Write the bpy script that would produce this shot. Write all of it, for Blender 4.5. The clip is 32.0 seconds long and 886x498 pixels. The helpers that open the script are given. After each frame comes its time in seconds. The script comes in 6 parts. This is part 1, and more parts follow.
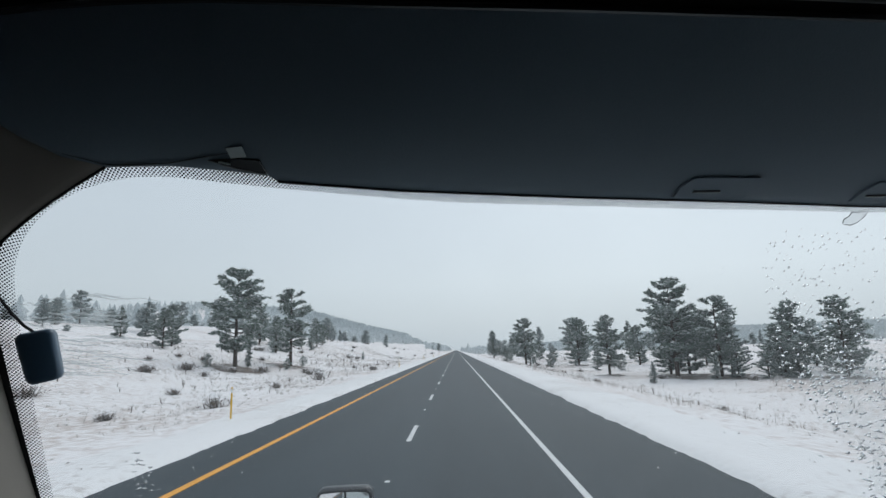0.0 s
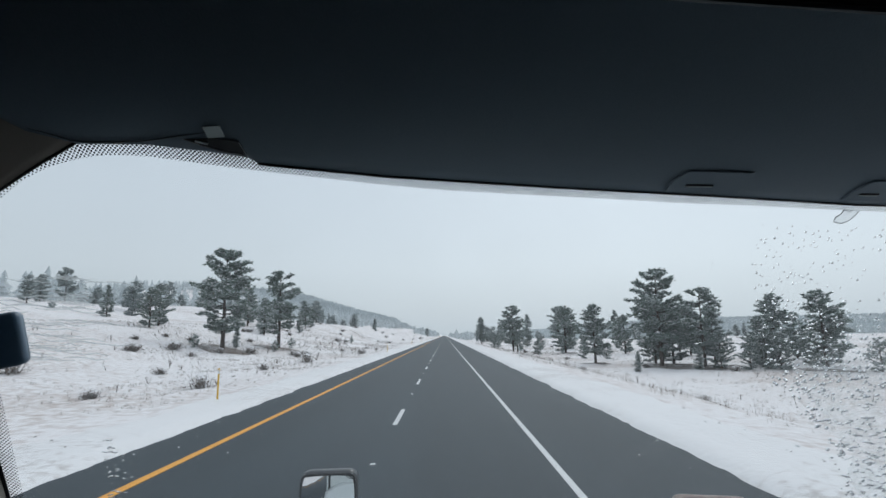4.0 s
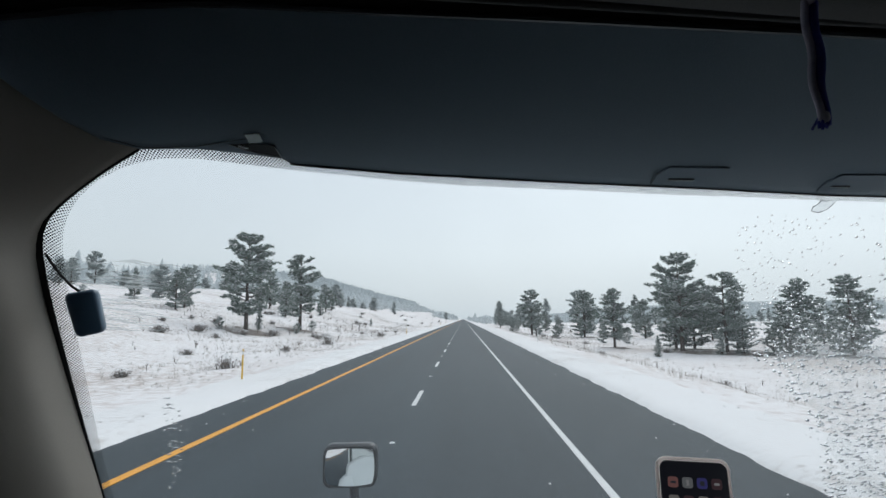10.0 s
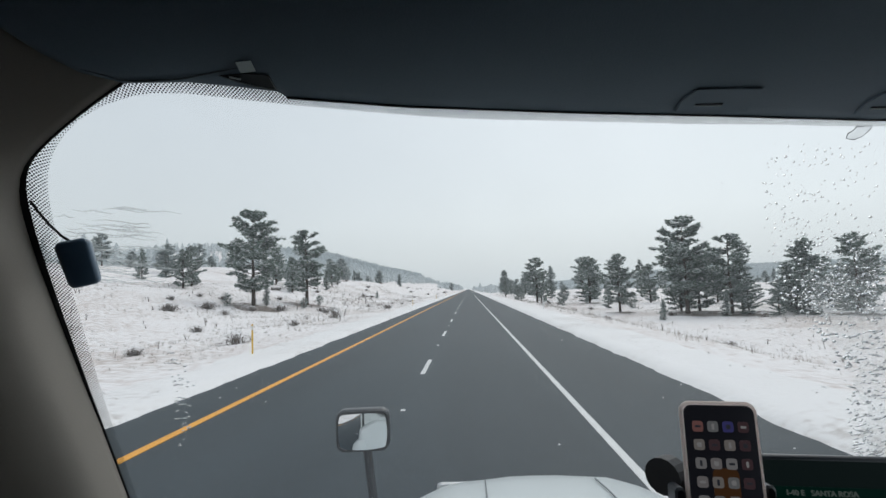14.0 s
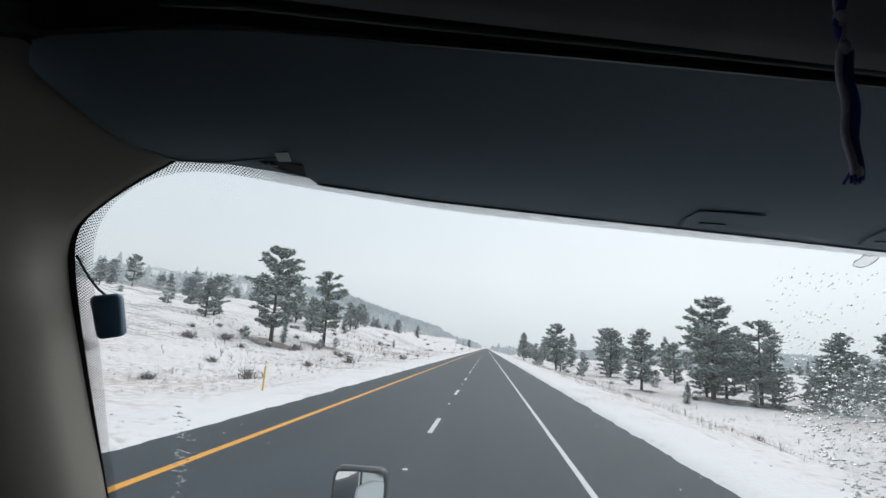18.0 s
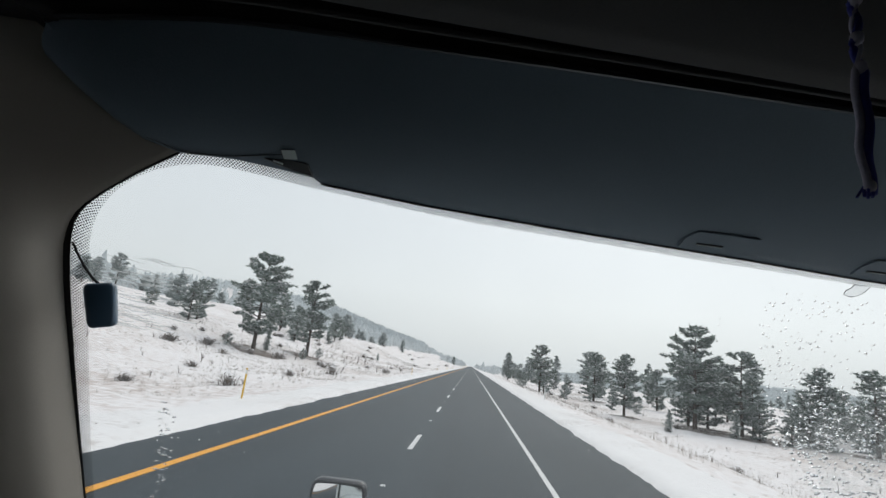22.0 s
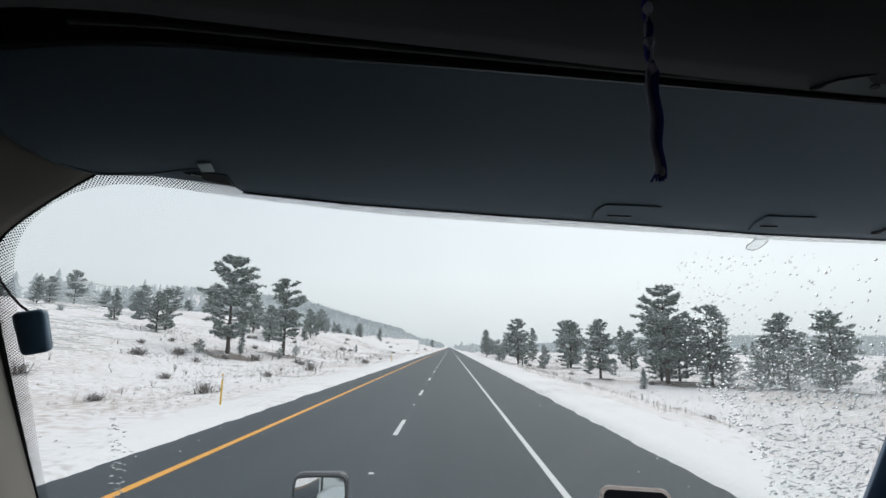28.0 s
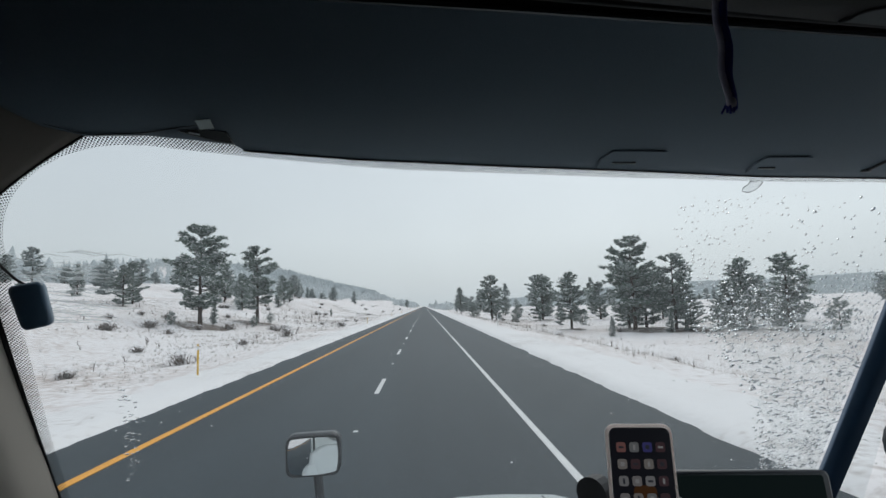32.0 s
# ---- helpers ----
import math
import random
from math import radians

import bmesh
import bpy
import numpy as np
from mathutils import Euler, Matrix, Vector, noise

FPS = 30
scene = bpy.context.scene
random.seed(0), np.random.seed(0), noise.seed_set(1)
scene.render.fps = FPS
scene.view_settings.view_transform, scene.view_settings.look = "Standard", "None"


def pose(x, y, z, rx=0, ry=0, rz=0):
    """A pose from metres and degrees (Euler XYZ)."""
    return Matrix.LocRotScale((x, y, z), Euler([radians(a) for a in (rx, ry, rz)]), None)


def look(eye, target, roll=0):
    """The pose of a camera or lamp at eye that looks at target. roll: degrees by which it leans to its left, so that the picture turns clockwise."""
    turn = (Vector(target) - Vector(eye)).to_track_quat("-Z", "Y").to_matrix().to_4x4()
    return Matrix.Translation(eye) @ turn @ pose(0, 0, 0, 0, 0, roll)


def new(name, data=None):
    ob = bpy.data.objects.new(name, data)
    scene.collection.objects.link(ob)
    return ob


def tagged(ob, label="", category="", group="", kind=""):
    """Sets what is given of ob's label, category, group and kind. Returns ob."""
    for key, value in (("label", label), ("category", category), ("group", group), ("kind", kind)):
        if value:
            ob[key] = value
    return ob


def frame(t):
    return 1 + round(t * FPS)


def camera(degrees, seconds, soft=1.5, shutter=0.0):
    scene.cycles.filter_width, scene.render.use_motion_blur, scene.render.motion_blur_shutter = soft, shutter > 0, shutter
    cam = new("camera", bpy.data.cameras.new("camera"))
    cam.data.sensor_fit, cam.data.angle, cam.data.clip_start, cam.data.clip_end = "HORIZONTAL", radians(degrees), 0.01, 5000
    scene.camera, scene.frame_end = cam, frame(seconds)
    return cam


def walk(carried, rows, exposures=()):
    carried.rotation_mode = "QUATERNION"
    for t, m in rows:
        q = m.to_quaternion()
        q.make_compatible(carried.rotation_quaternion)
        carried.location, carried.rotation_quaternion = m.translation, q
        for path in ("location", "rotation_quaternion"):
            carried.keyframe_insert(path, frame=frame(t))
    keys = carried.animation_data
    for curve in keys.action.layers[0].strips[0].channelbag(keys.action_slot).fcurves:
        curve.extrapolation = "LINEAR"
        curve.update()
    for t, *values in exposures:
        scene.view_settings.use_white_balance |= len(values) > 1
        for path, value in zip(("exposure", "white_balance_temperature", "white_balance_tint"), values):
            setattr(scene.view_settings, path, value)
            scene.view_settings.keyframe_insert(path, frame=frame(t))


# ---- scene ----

# ---------------------------------------------------------------- camera
# A hand-held camera at the driver's seat of a highway truck that stands in its lane.
cam = camera(83.51, 32.0, soft=1.55)
# seconds, place, then turn to the left, tilt up and roll in degrees
PATH = (
    (0, -0.012, 0.077, 2.546, 1.07, 11.54, -2.18),
    (0.5, 0.014, 0.082, 2.542, 0.87, 11.60, -2.24),
    (1, -0.004, 0.074, 2.550, 0.26, 11.48, -1.80),
    (1.5, -0.010, 0.104, 2.532, 0.30, 11.14, -1.95),
    (2, -0.010, 0.101, 2.535, 0.15, 10.83, -1.90),
    (2.5, 0.005, 0.094, 2.543, -0.26, 10.74, -2.02),
    (3, 0.035, 0.126, 2.532, -0.65, 10.46, -2.14),
    (3.5, 0.011, 0.096, 2.555, -0.36, 10.05, -1.69),
    (5.5, -0.028, 0.092, 2.547, 1.14, 9.73, 1.14),
    (6, -0.052, 0.083, 2.549, 1.75, 10.20, 1.25),
    (6.5, -0.042, 0.076, 2.553, 1.59, 10.39, 1.25),
    (7, -0.019, 0.090, 2.543, 1.39, 10.18, 0.87),
    (7.5, -0.026, 0.101, 2.539, 1.42, 10.16, 0.97),
    (8, -0.032, 0.085, 2.548, 1.91, 10.53, 0.82),
    (8.5, -0.029, 0.035, 2.570, 2.26, 10.16, 0.41),
    (9, -0.017, -0.002, 2.560, 2.38, 9.29, 0.06),
    (9.5, -0.012, -0.001, 2.547, 2.48, 8.64, -0.18),
    (10, 0.012, 0.001, 2.543, 2.23, 8.05, -0.62),
    (10.5, 0.004, -0.005, 2.544, 2.24, 8.56, -0.86),
    (11, 0.009, -0.027, 2.568, 1.82, 10.19, -0.90),
    (11.5, 0.035, -0.031, 2.570, 1.27, 10.84, -0.81),
    (12, 0.026, 0.014, 2.540, 0.44, 9.92, -0.33),
    (12.5, 0.032, -0.001, 2.555, -0.51, 10.18, -0.60),
    (13, 0.067, 0.002, 2.546, -0.16, 9.31, -1.00),
    (13.5, 0.035, 0.025, 2.530, 0.96, 7.63, -1.90),
    (14, -0.003, 0.050, 2.504, 2.75, 4.73, -2.39),
    (14.3, 0.007, 0.075, 2.483, 3.92, 3.56, -2.31),
    (14.5, 0.013, 0.092, 2.469, 5.29, 2.91, -2.26),
    (16.5, 0.016, 0.014, 2.539, 7.62, 7.05, 1.29),
    (17, 0.008, 0.008, 2.547, 7.39, 8.55, 2.51),
    (17.5, 0.011, 0.014, 2.543, 6.58, 9.74, 3.39),
    (18, 0.025, 0.007, 2.548, 5.67, 10.94, 3.92),
    (18.5, 0.031, 0.004, 2.546, 4.99, 11.84, 4.34),
    (19, 0.022, 0.011, 2.542, 4.58, 12.43, 4.92),
    (19.5, 0.009, 0.010, 2.540, 4.37, 12.63, 5.54),
    (20, 0.010, 0.011, 2.535, 4.31, 12.65, 6.08),
    (20.5, 0.008, 0.010, 2.537, 4.13, 12.88, 6.55),
    (21, 0.012, 0.009, 2.537, 4.30, 12.84, 6.80),
    (21.5, 0.016, 0.013, 2.535, 4.40, 12.82, 6.83),
    (22, 0.011, 0.008, 2.534, 4.65, 12.84, 6.76),
    (22.5, -0.001, 0.010, 2.532, 4.92, 12.94, 6.89),
    (23, 0.003, -0.000, 2.538, 4.93, 13.57, 6.71),
    (23.5, 0.019, -0.021, 2.551, 4.84, 13.98, 6.20),
    (24, 0.010, -0.008, 2.544, 4.79, 14.00, 5.93),
    (24.5, 0.043, -0.005, 2.542, 4.78, 13.92, 5.41),
    (25, 0.016, 0.001, 2.539, 4.83, 13.86, 5.32),
    (25.5, 0.020, -0.028, 2.556, 5.02, 13.98, 4.08),
    (27.5, 0.003, -0.023, 2.538, 4.47, 11.25, 1.31),
    (28, 0.077, -0.029, 2.541, 0.85, 11.17, 0.47),
    (28.5, 0.092, -0.032, 2.541, -1.38, 10.87, -0.29),
    (29, 0.066, -0.027, 2.539, -2.81, 10.23, -0.73),
    (29.5, 0.045, -0.005, 2.527, -4.04, 9.10, -1.08),
    (30, 0.071, 0.018, 2.507, -5.42, 8.01, -1.54),
    (30.5, 0.051, 0.010, 2.512, -5.48, 7.02, -2.06),
    (31, 0.040, 0.011, 2.513, -4.93, 6.09, -2.54),
    (31.5, 0.025, -0.003, 2.521, -3.59, 6.07, -2.49),
    (32, 0.017, -0.018, 2.534, -2.43, 6.48, -2.47),
)
walk(cam, [(t, Matrix.Translation((x, y, z)) @ pose(0, 0, 0, 0, 0, turn) @ pose(0, 0, 0, 90 + tilt) @ pose(0, 0, 0, 0, 0, roll))
           for t, x, y, z, turn, tilt, roll in PATH],
     exposures=((0, 0.07, 6230, 9), (1, 0.12, 6230, 9), (2, 0.07, 6210, 9), (3.5, 0.06, 6180, 9), (6, 0.11, 6160, 9), (8, 0.11, 6160, 9), (9, 0.20, 6220, 9), (10, 0.25, 6320, 9), (11, 0.24, 6380, 9), (12, 0.35, 6460, 9),
                (14.5, 0.18, 6520, 10), (17, 0.38, 6430, 10), (20, 0.30, 6650, 11), (24, 0.32, 6720, 11), (26, 0.34, 6680, 11), (28, 0.37, 6560, 10), (30, 0.17, 6500, 9), (32, 0.07, 6430, 9)))

# ---------------------------------------------------------------- light
SUN_UP, SUN_TURN = radians(48), radians(20)
world = bpy.data.worlds.new("overcast_sky")
scene.world = world
world.use_nodes = True
wt = world.node_tree
wt.nodes.clear()
w_out = wt.nodes.new("ShaderNodeOutputWorld")
w_bg = wt.nodes.new("ShaderNodeBackground")
w_sky = wt.nodes.new("ShaderNodeTexSky")
w_sky.sky_type, w_sky.sun_disc = "NISHITA", False
w_sky.sun_elevation, w_sky.sun_rotation = SUN_UP, SUN_TURN
w_sky.air_density, w_sky.dust_density = 1.0, 4.0
w_dim = wt.nodes.new("ShaderNodeVectorMath")
w_dim.operation = "SCALE"
w_dim.inputs["Scale"].default_value = 0.008
wt.links.new(w_sky.outputs[0], w_dim.inputs[0])
w_co = wt.nodes.new("ShaderNodeTexCoord")
w_sep = wt.nodes.new("ShaderNodeSeparateXYZ")
wt.links.new(w_co.outputs["Generated"], w_sep.inputs[0])
w_ramp = wt.nodes.new("ShaderNodeValToRGB")
w_ramp.color_ramp.elements[0].position, w_ramp.color_ramp.elements[0].color = 0.0, (0.525, 0.57, 0.60, 1)
w_ramp.color_ramp.elements[1].position, w_ramp.color_ramp.elements[1].color = 0.9, (0.52, 0.57, 0.62, 1)
w_mid = w_ramp.color_ramp.elements.new(0.13)
w_mid.color = (0.628, 0.674, 0.702, 1)
w_mid2 = w_ramp.color_ramp.elements.new(0.32)
w_mid2.color = (0.61, 0.66, 0.70, 1)
wt.links.new(w_sep.outputs["Z"], w_ramp.inputs[0])
w_noise = wt.nodes.new("ShaderNodeTexNoise")
w_noise.inputs["Scale"].default_value, w_noise.inputs["Detail"].default_value = 1.7, 4
wt.links.new(w_co.outputs["Generated"], w_noise.inputs[0])
w_map = wt.nodes.new("ShaderNodeMapRange")
w_map.inputs["To Min"].default_value, w_map.inputs["To Max"].default_value = 0.87, 1.13
wt.links.new(w_noise.outputs[0], w_map.inputs[0])
w_mul = wt.nodes.new("ShaderNodeVectorMath")
w_mul.operation = "SCALE"
wt.links.new(w_ramp.outputs[0], w_mul.inputs[0])
# the cloud is thinner towards the right of the road
w_side = wt.nodes.new("ShaderNodeMapRange")
w_side.interpolation_type = "SMOOTHSTEP"
w_side.inputs["From Min"].default_value, w_side.inputs["From Max"].default_value = -0.75, 0.55
w_side.inputs["To Min"].default_value, w_side.inputs["To Max"].default_value = 0.87, 1.04
wt.links.new(w_sep.outputs["X"], w_side.inputs[0])
w_both = wt.nodes.new("ShaderNodeMath")
w_both.operation = "MULTIPLY"
wt.links.new(w_map.outputs[0], w_both.inputs[0])
wt.links.new(w_side.outputs[0], w_both.inputs[1])
wt.links.new(w_both.outputs[0], w_mul.inputs["Scale"])
w_add = wt.nodes.new("ShaderNodeVectorMath")
w_add.operation = "ADD"
wt.links.new(w_mul.outputs[0], w_add.inputs[0])
wt.links.new(w_dim.outputs[0], w_add.inputs[1])
wt.links.new(w_add.outputs[0], w_bg.inputs[0])
w_bg.inputs[1].default_value = 1.0
wt.links.new(w_bg.outputs[0], w_out.inputs[0])

sun = new("sun", bpy.data.lights.new("sun", "SUN"))
sun.data.energy, sun.data.angle, sun.data.color = 0.75, radians(35), (1.0, 0.97, 0.93)
sun.matrix_world = look((0, 0, 0), (-math.sin(SUN_TURN) * math.cos(SUN_UP), -math.cos(SUN_TURN) * math.cos(SUN_UP), -math.sin(SUN_UP)))

# ---------------------------------------------------------------- materials


def material(name, colour, rough=0.7, metal=0.0, second=None, scale=6.0, amount=0.35, grain=60.0, bump=0.15, spec=0.5, stretch=(1, 1, 1), random_tint=0.0):
    """A two-scale material: broad patches and fine grain, with relief."""
    m = bpy.data.materials.new(name)
    m.use_nodes = True
    nt = m.node_tree
    b = nt.nodes["Principled BSDF"]
    b.inputs["Roughness"].default_value, b.inputs["Metallic"].default_value = rough, metal
    b.inputs["Specular IOR Level"].default_value = spec
    second = second or tuple(c * 0.7 for c in colour)
    co = nt.nodes.new("ShaderNodeTexCoord")
    mp = nt.nodes.new("ShaderNodeMapping")
    mp.inputs["Scale"].default_value = stretch
    nt.links.new(co.outputs["Object"], mp.inputs[0])
    n1, n2 = nt.nodes.new("ShaderNodeTexNoise"), nt.nodes.new("ShaderNodeTexNoise")
    n1.inputs["Scale"].default_value, n1.inputs["Detail"].default_value = scale, 5
    n2.inputs["Scale"].default_value, n2.inputs["Detail"].default_value = grain, 3
    for n in (n1, n2):
        nt.links.new(mp.outputs[0], n.inputs["Vector"])
    add = nt.nodes.new("ShaderNodeMath")
    add.operation = "MULTIPLY_ADD"
    add.inputs[1].default_value, add.inputs[2].default_value = 0.5, 0.0
    nt.links.new(n2.outputs[0], add.inputs[0])
    add2 = nt.nodes.new("ShaderNodeMath")
    add2.operation = "MULTIPLY_ADD"
    add2.inputs[1].default_value = 0.5
    nt.links.new(n1.outputs[0], add2.inputs[0])
    nt.links.new(add.outputs[0], add2.inputs[2])
    rng = nt.nodes.new("ShaderNodeMapRange")
    rng.inputs["From Min"].default_value, rng.inputs["From Max"].default_value = 0.5 - 0.2, 0.5 + 0.2
    rng.inputs["To Max"].default_value = amount * 2
    nt.links.new(add2.outputs[0], rng.inputs[0])
    mix = nt.nodes.new("ShaderNodeMix")
    mix.data_type = "RGBA"
    mix.inputs[6].default_value, mix.inputs[7].default_value = (*colour, 1), (*second, 1)
    nt.links.new(rng.outputs[0], mix.inputs[0])
    out = mix.outputs[2]
    if random_tint:
        info, hsv = nt.nodes.new("ShaderNodeObjectInfo"), nt.nodes.new("ShaderNodeHueSaturation")
        r2 = nt.nodes.new("ShaderNodeMapRange")
        r2.inputs["To Min"].default_value, r2.inputs["To Max"].default_value = 1 - random_tint, 1 + random_tint
        nt.links.new(info.outputs["Random"], r2.inputs[0])
        nt.links.new(r2.outputs[0], hsv.inputs["Value"])
        nt.links.new(out, hsv.inputs["Color"])
        out = hsv.outputs[0]
    nt.links.new(out, b.inputs["Base Color"])
    if bump:
        bp = nt.nodes.new("ShaderNodeBump")
        bp.inputs["Strength"].default_value, bp.inputs["Distance"].default_value = bump, 0.01
        nt.links.new(add2.outputs[0], bp.inputs["Height"])
        nt.links.new(bp.outputs[0], b.inputs["Normal"])
    return m


def glow(name, colour, strength):
    m = bpy.data.materials.new(name)
    m.use_nodes = True
    b = m.node_tree.nodes["Principled BSDF"]
    b.inputs["Base Color"].default_value = (0.01, 0.01, 0.01, 1)
    b.inputs["Emission Color"].default_value, b.inputs["Emission Strength"].default_value = (*colour, 1), strength
    b.inputs["Roughness"].default_value = 0.3
    b.inputs["Specular IOR Level"].default_value = 0.05
    return m


def snow_cover(name, snow, under, under2, patch, grain, level, width=0.12, rough=0.75, upward=0.0, bump=0.4, bump_size=0.05, thin=0.0):
    """Snow through which the surface below shows in ragged patches; upward: how far the snow lies on upturned faces only."""
    m = bpy.data.materials.new(name)
    m.use_nodes = True
    nt = m.node_tree
    b = nt.nodes["Principled BSDF"]
    b.inputs["Roughness"].default_value = rough
    b.inputs["Specular IOR Level"].default_value = 0.25
    co = nt.nodes.new("ShaderNodeTexCoord")
    n1, n2, n3 = (nt.nodes.new("ShaderNodeTexNoise") for _ in range(3))
    for n, s, d in ((n1, patch, 4), (n2, grain, 5), (n3, grain * 0.31, 3)):
        n.inputs["Scale"].default_value, n.inputs["Detail"].default_value = s, d
        nt.links.new(co.outputs["Object"], n.inputs["Vector"])
    s1 = nt.nodes.new("ShaderNodeMath")
    s1.operation = "MULTIPLY_ADD"
    s1.inputs[1].default_value = 0.45
    nt.links.new(n1.outputs[0], s1.inputs[0])
    s2 = nt.nodes.new("ShaderNodeMath")
    s2.operation = "MULTIPLY"
    s2.inputs[1].default_value = 0.55
    nt.links.new(n2.outputs[0], s2.inputs[0])
    nt.links.new(s2.outputs[0], s1.inputs[2])
    value = s1.outputs[0]
    if upward:
        g, sep = nt.nodes.new("ShaderNodeNewGeometry"), nt.nodes.new("ShaderNodeSeparateXYZ")
        nt.links.new(g.outputs["Normal"], sep.inputs[0])
        up = nt.nodes.new("ShaderNodeMath")
        up.operation = "MULTIPLY_ADD"
        up.inputs[1].default_value = upward
        nt.links.new(sep.outputs["Z"], up.inputs[0])
        nt.links.new(value, up.inputs[2])
        value = up.outputs[0]
    r = nt.nodes.new("ShaderNodeMapRange")
    r.inputs["From Min"].default_value, r.inputs["From Max"].default_value = level - width / 2, level + width / 2
    nt.links.new(value, r.inputs[0])
    mu = nt.nodes.new("ShaderNodeMix")
    mu.data_type = "RGBA"
    mu.inputs[6].default_value, mu.inputs[7].default_value = (*under, 1), (*under2, 1)
    nt.links.new(n3.outputs[0], mu.inputs[0])
    mx = nt.nodes.new("ShaderNodeMix")
    mx.data_type = "RGBA"
    mx.inputs[7].default_value = (*snow, 1)
    nt.links.new(mu.outputs[2], mx.inputs[6])
    nt.links.new(r.outputs[0], mx.inputs[0])
    nt.links.new(mx.outputs[2], b.inputs["Base Color"])
    if thin:
        tl, mix = nt.nodes.new("ShaderNodeBsdfTranslucent"), nt.nodes.new("ShaderNodeMixShader")
        mix.inputs[0].default_value = thin
        nt.links.new(mx.outputs[2], tl.inputs[0])
        nt.links.new(b.outputs[0], mix.inputs[1])
        nt.links.new(tl.outputs[0], mix.inputs[2])
        nt.links.new(mix.outputs[0], nt.nodes["Material Output"].inputs[0])
    if bump:
        bp = nt.nodes.new("ShaderNodeBump")
        bp.inputs["Strength"].default_value, bp.inputs["Distance"].default_value = bump, bump_size
        nt.links.new(value, bp.inputs["Height"])
        nt.links.new(bp.outputs[0], b.inputs["Normal"])
    return m


SNOW = (0.845, 0.81, 0.805)
M_ground = snow_cover("snowy_ground", SNOW, (0.56, 0.465, 0.42), (0.45, 0.375, 0.335), 0.07, 2.6, 0.425, 0.20, bump=0.9, bump_size=0.12)
M_snow = material("packed_snow", (0.85, 0.825, 0.82), 0.7, second=(0.77, 0.755, 0.76), scale=0.7, grain=9, bump=0.7, spec=0.2)
M_bank = snow_cover("ploughed_snow", (0.835, 0.815, 0.81), (0.60, 0.555, 0.53), (0.48, 0.44, 0.42), 0.22, 5.0, 0.40, 0.16, bump=0.8, bump_size=0.05)
M_asphalt = material("dark_asphalt", (0.0105, 0.0195, 0.0255), 0.58, second=(0.030, 0.046, 0.057), scale=0.6, grain=45, amount=0.5, bump=0.25, spec=0.18, stretch=(1, 0.06, 1))
M_white_line = material("white_road_paint", (0.72, 0.72, 0.71), 0.6, second=(0.5, 0.5, 0.5), scale=3, grain=30, amount=0.3)
M_yellow_line = material("yellow_road_paint", (0.90, 0.39, 0.012), 0.6, second=(0.70, 0.30, 0.02), scale=2, grain=30, amount=0.35)
M_needles = snow_cover("pine_needles", (0.72, 0.74, 0.75), (0.15, 0.198, 0.170), (0.22, 0.275, 0.24), 0.5, 3.0, 0.62, 0.40, upward=0.30, bump=0, thin=0.5)
# paler copies for far pines: haze is put into the needle colour
M_hazed_needles = snow_cover("snowy_needles_hazed", (0.60, 0.625, 0.64), (0.285, 0.335, 0.32), (0.36, 0.405, 0.39), 0.3, 1.8, 0.59, 0.40, upward=0.28, bump=0, thin=0.5)
M_far_hazed_needles = snow_cover("snowy_needles_far_haze", (0.70, 0.73, 0.745), (0.60, 0.645, 0.655), (0.66, 0.695, 0.705), 0.02, 0.35, 0.62, 0.3, upward=0.2, bump=0, thin=0.5)
M_bark = snow_cover("pine_bark", (0.6, 0.6, 0.6), (0.075, 0.05, 0.038), (0.045, 0.034, 0.03), 0.8, 6, 0.78, 0.1, upward=0.2)
M_twig = snow_cover("sagebrush_twigs", (0.6, 0.6, 0.6), (0.20, 0.165, 0.14), (0.135, 0.11, 0.095), 1.5, 6, 0.60, 0.2, upward=0.15, bump=0)
M_grass = snow_cover("dry_grass_blades", (0.7, 0.7, 0.7), (0.48, 0.41, 0.36), (0.36, 0.31, 0.28), 0.4, 5, 0.54, 0.2, bump=0)
M_concrete = material("weathered_concrete", (0.33, 0.31, 0.29), 0.85, second=(0.20, 0.19, 0.18), scale=0.6, grain=18, amount=0.5)
M_litter = snow_cover("needle_litter", (0.7, 0.68, 0.67), (0.20, 0.155, 0.13), (0.13, 0.105, 0.09), 0.5, 3.5, 0.56, 0.14)
M_earth = material("bare_slope", (0.13, 0.115, 0.10), 0.9, second=(0.22, 0.2, 0.18), scale=0.5, grain=9, amount=0.4)
M_steel = material("galvanised_steel", (0.42, 0.44, 0.46), 0.5, 0.6, second=(0.3, 0.31, 0.33), scale=2, grain=30)
M_post = material("weathered_post", (0.10, 0.085, 0.07), 0.85, second=(0.2, 0.18, 0.16), scale=4, grain=30)
M_green = material("green_sign_sheeting", (0.0, 0.20, 0.145), 0.45, second=(0.0, 0.16, 0.12), scale=2, grain=40, amount=0.2)
M_blue_sign = material("blue_sign_sheeting", (0.02, 0.18, 0.48), 0.45, second=(0.02, 0.14, 0.4), scale=2, grain=40, amount=0.2)
M_sign_white = material("white_sign_sheeting", (0.78, 0.78, 0.77), 0.45, second=(0.68, 0.68, 0.68), scale=2, grain=40, amount=0.2)
M_sign_red = material("red_sign_sheeting", (0.42, 0.02, 0.03), 0.45, scale=2, grain=40, amount=0.2)
M_black = material("flat_black", (0.012, 0.012, 0.013), 0.6, scale=9, grain=80)
M_yellow = material("yellow_plastic", (0.75, 0.45, 0.03), 0.5, scale=3, grain=40, amount=0.2)
M_paint = material("white_truck_paint", (0.57, 0.61, 0.615), 0.28, second=(0.47, 0.51, 0.515), scale=1.5, grain=25, amount=0.3, bump=0.02)
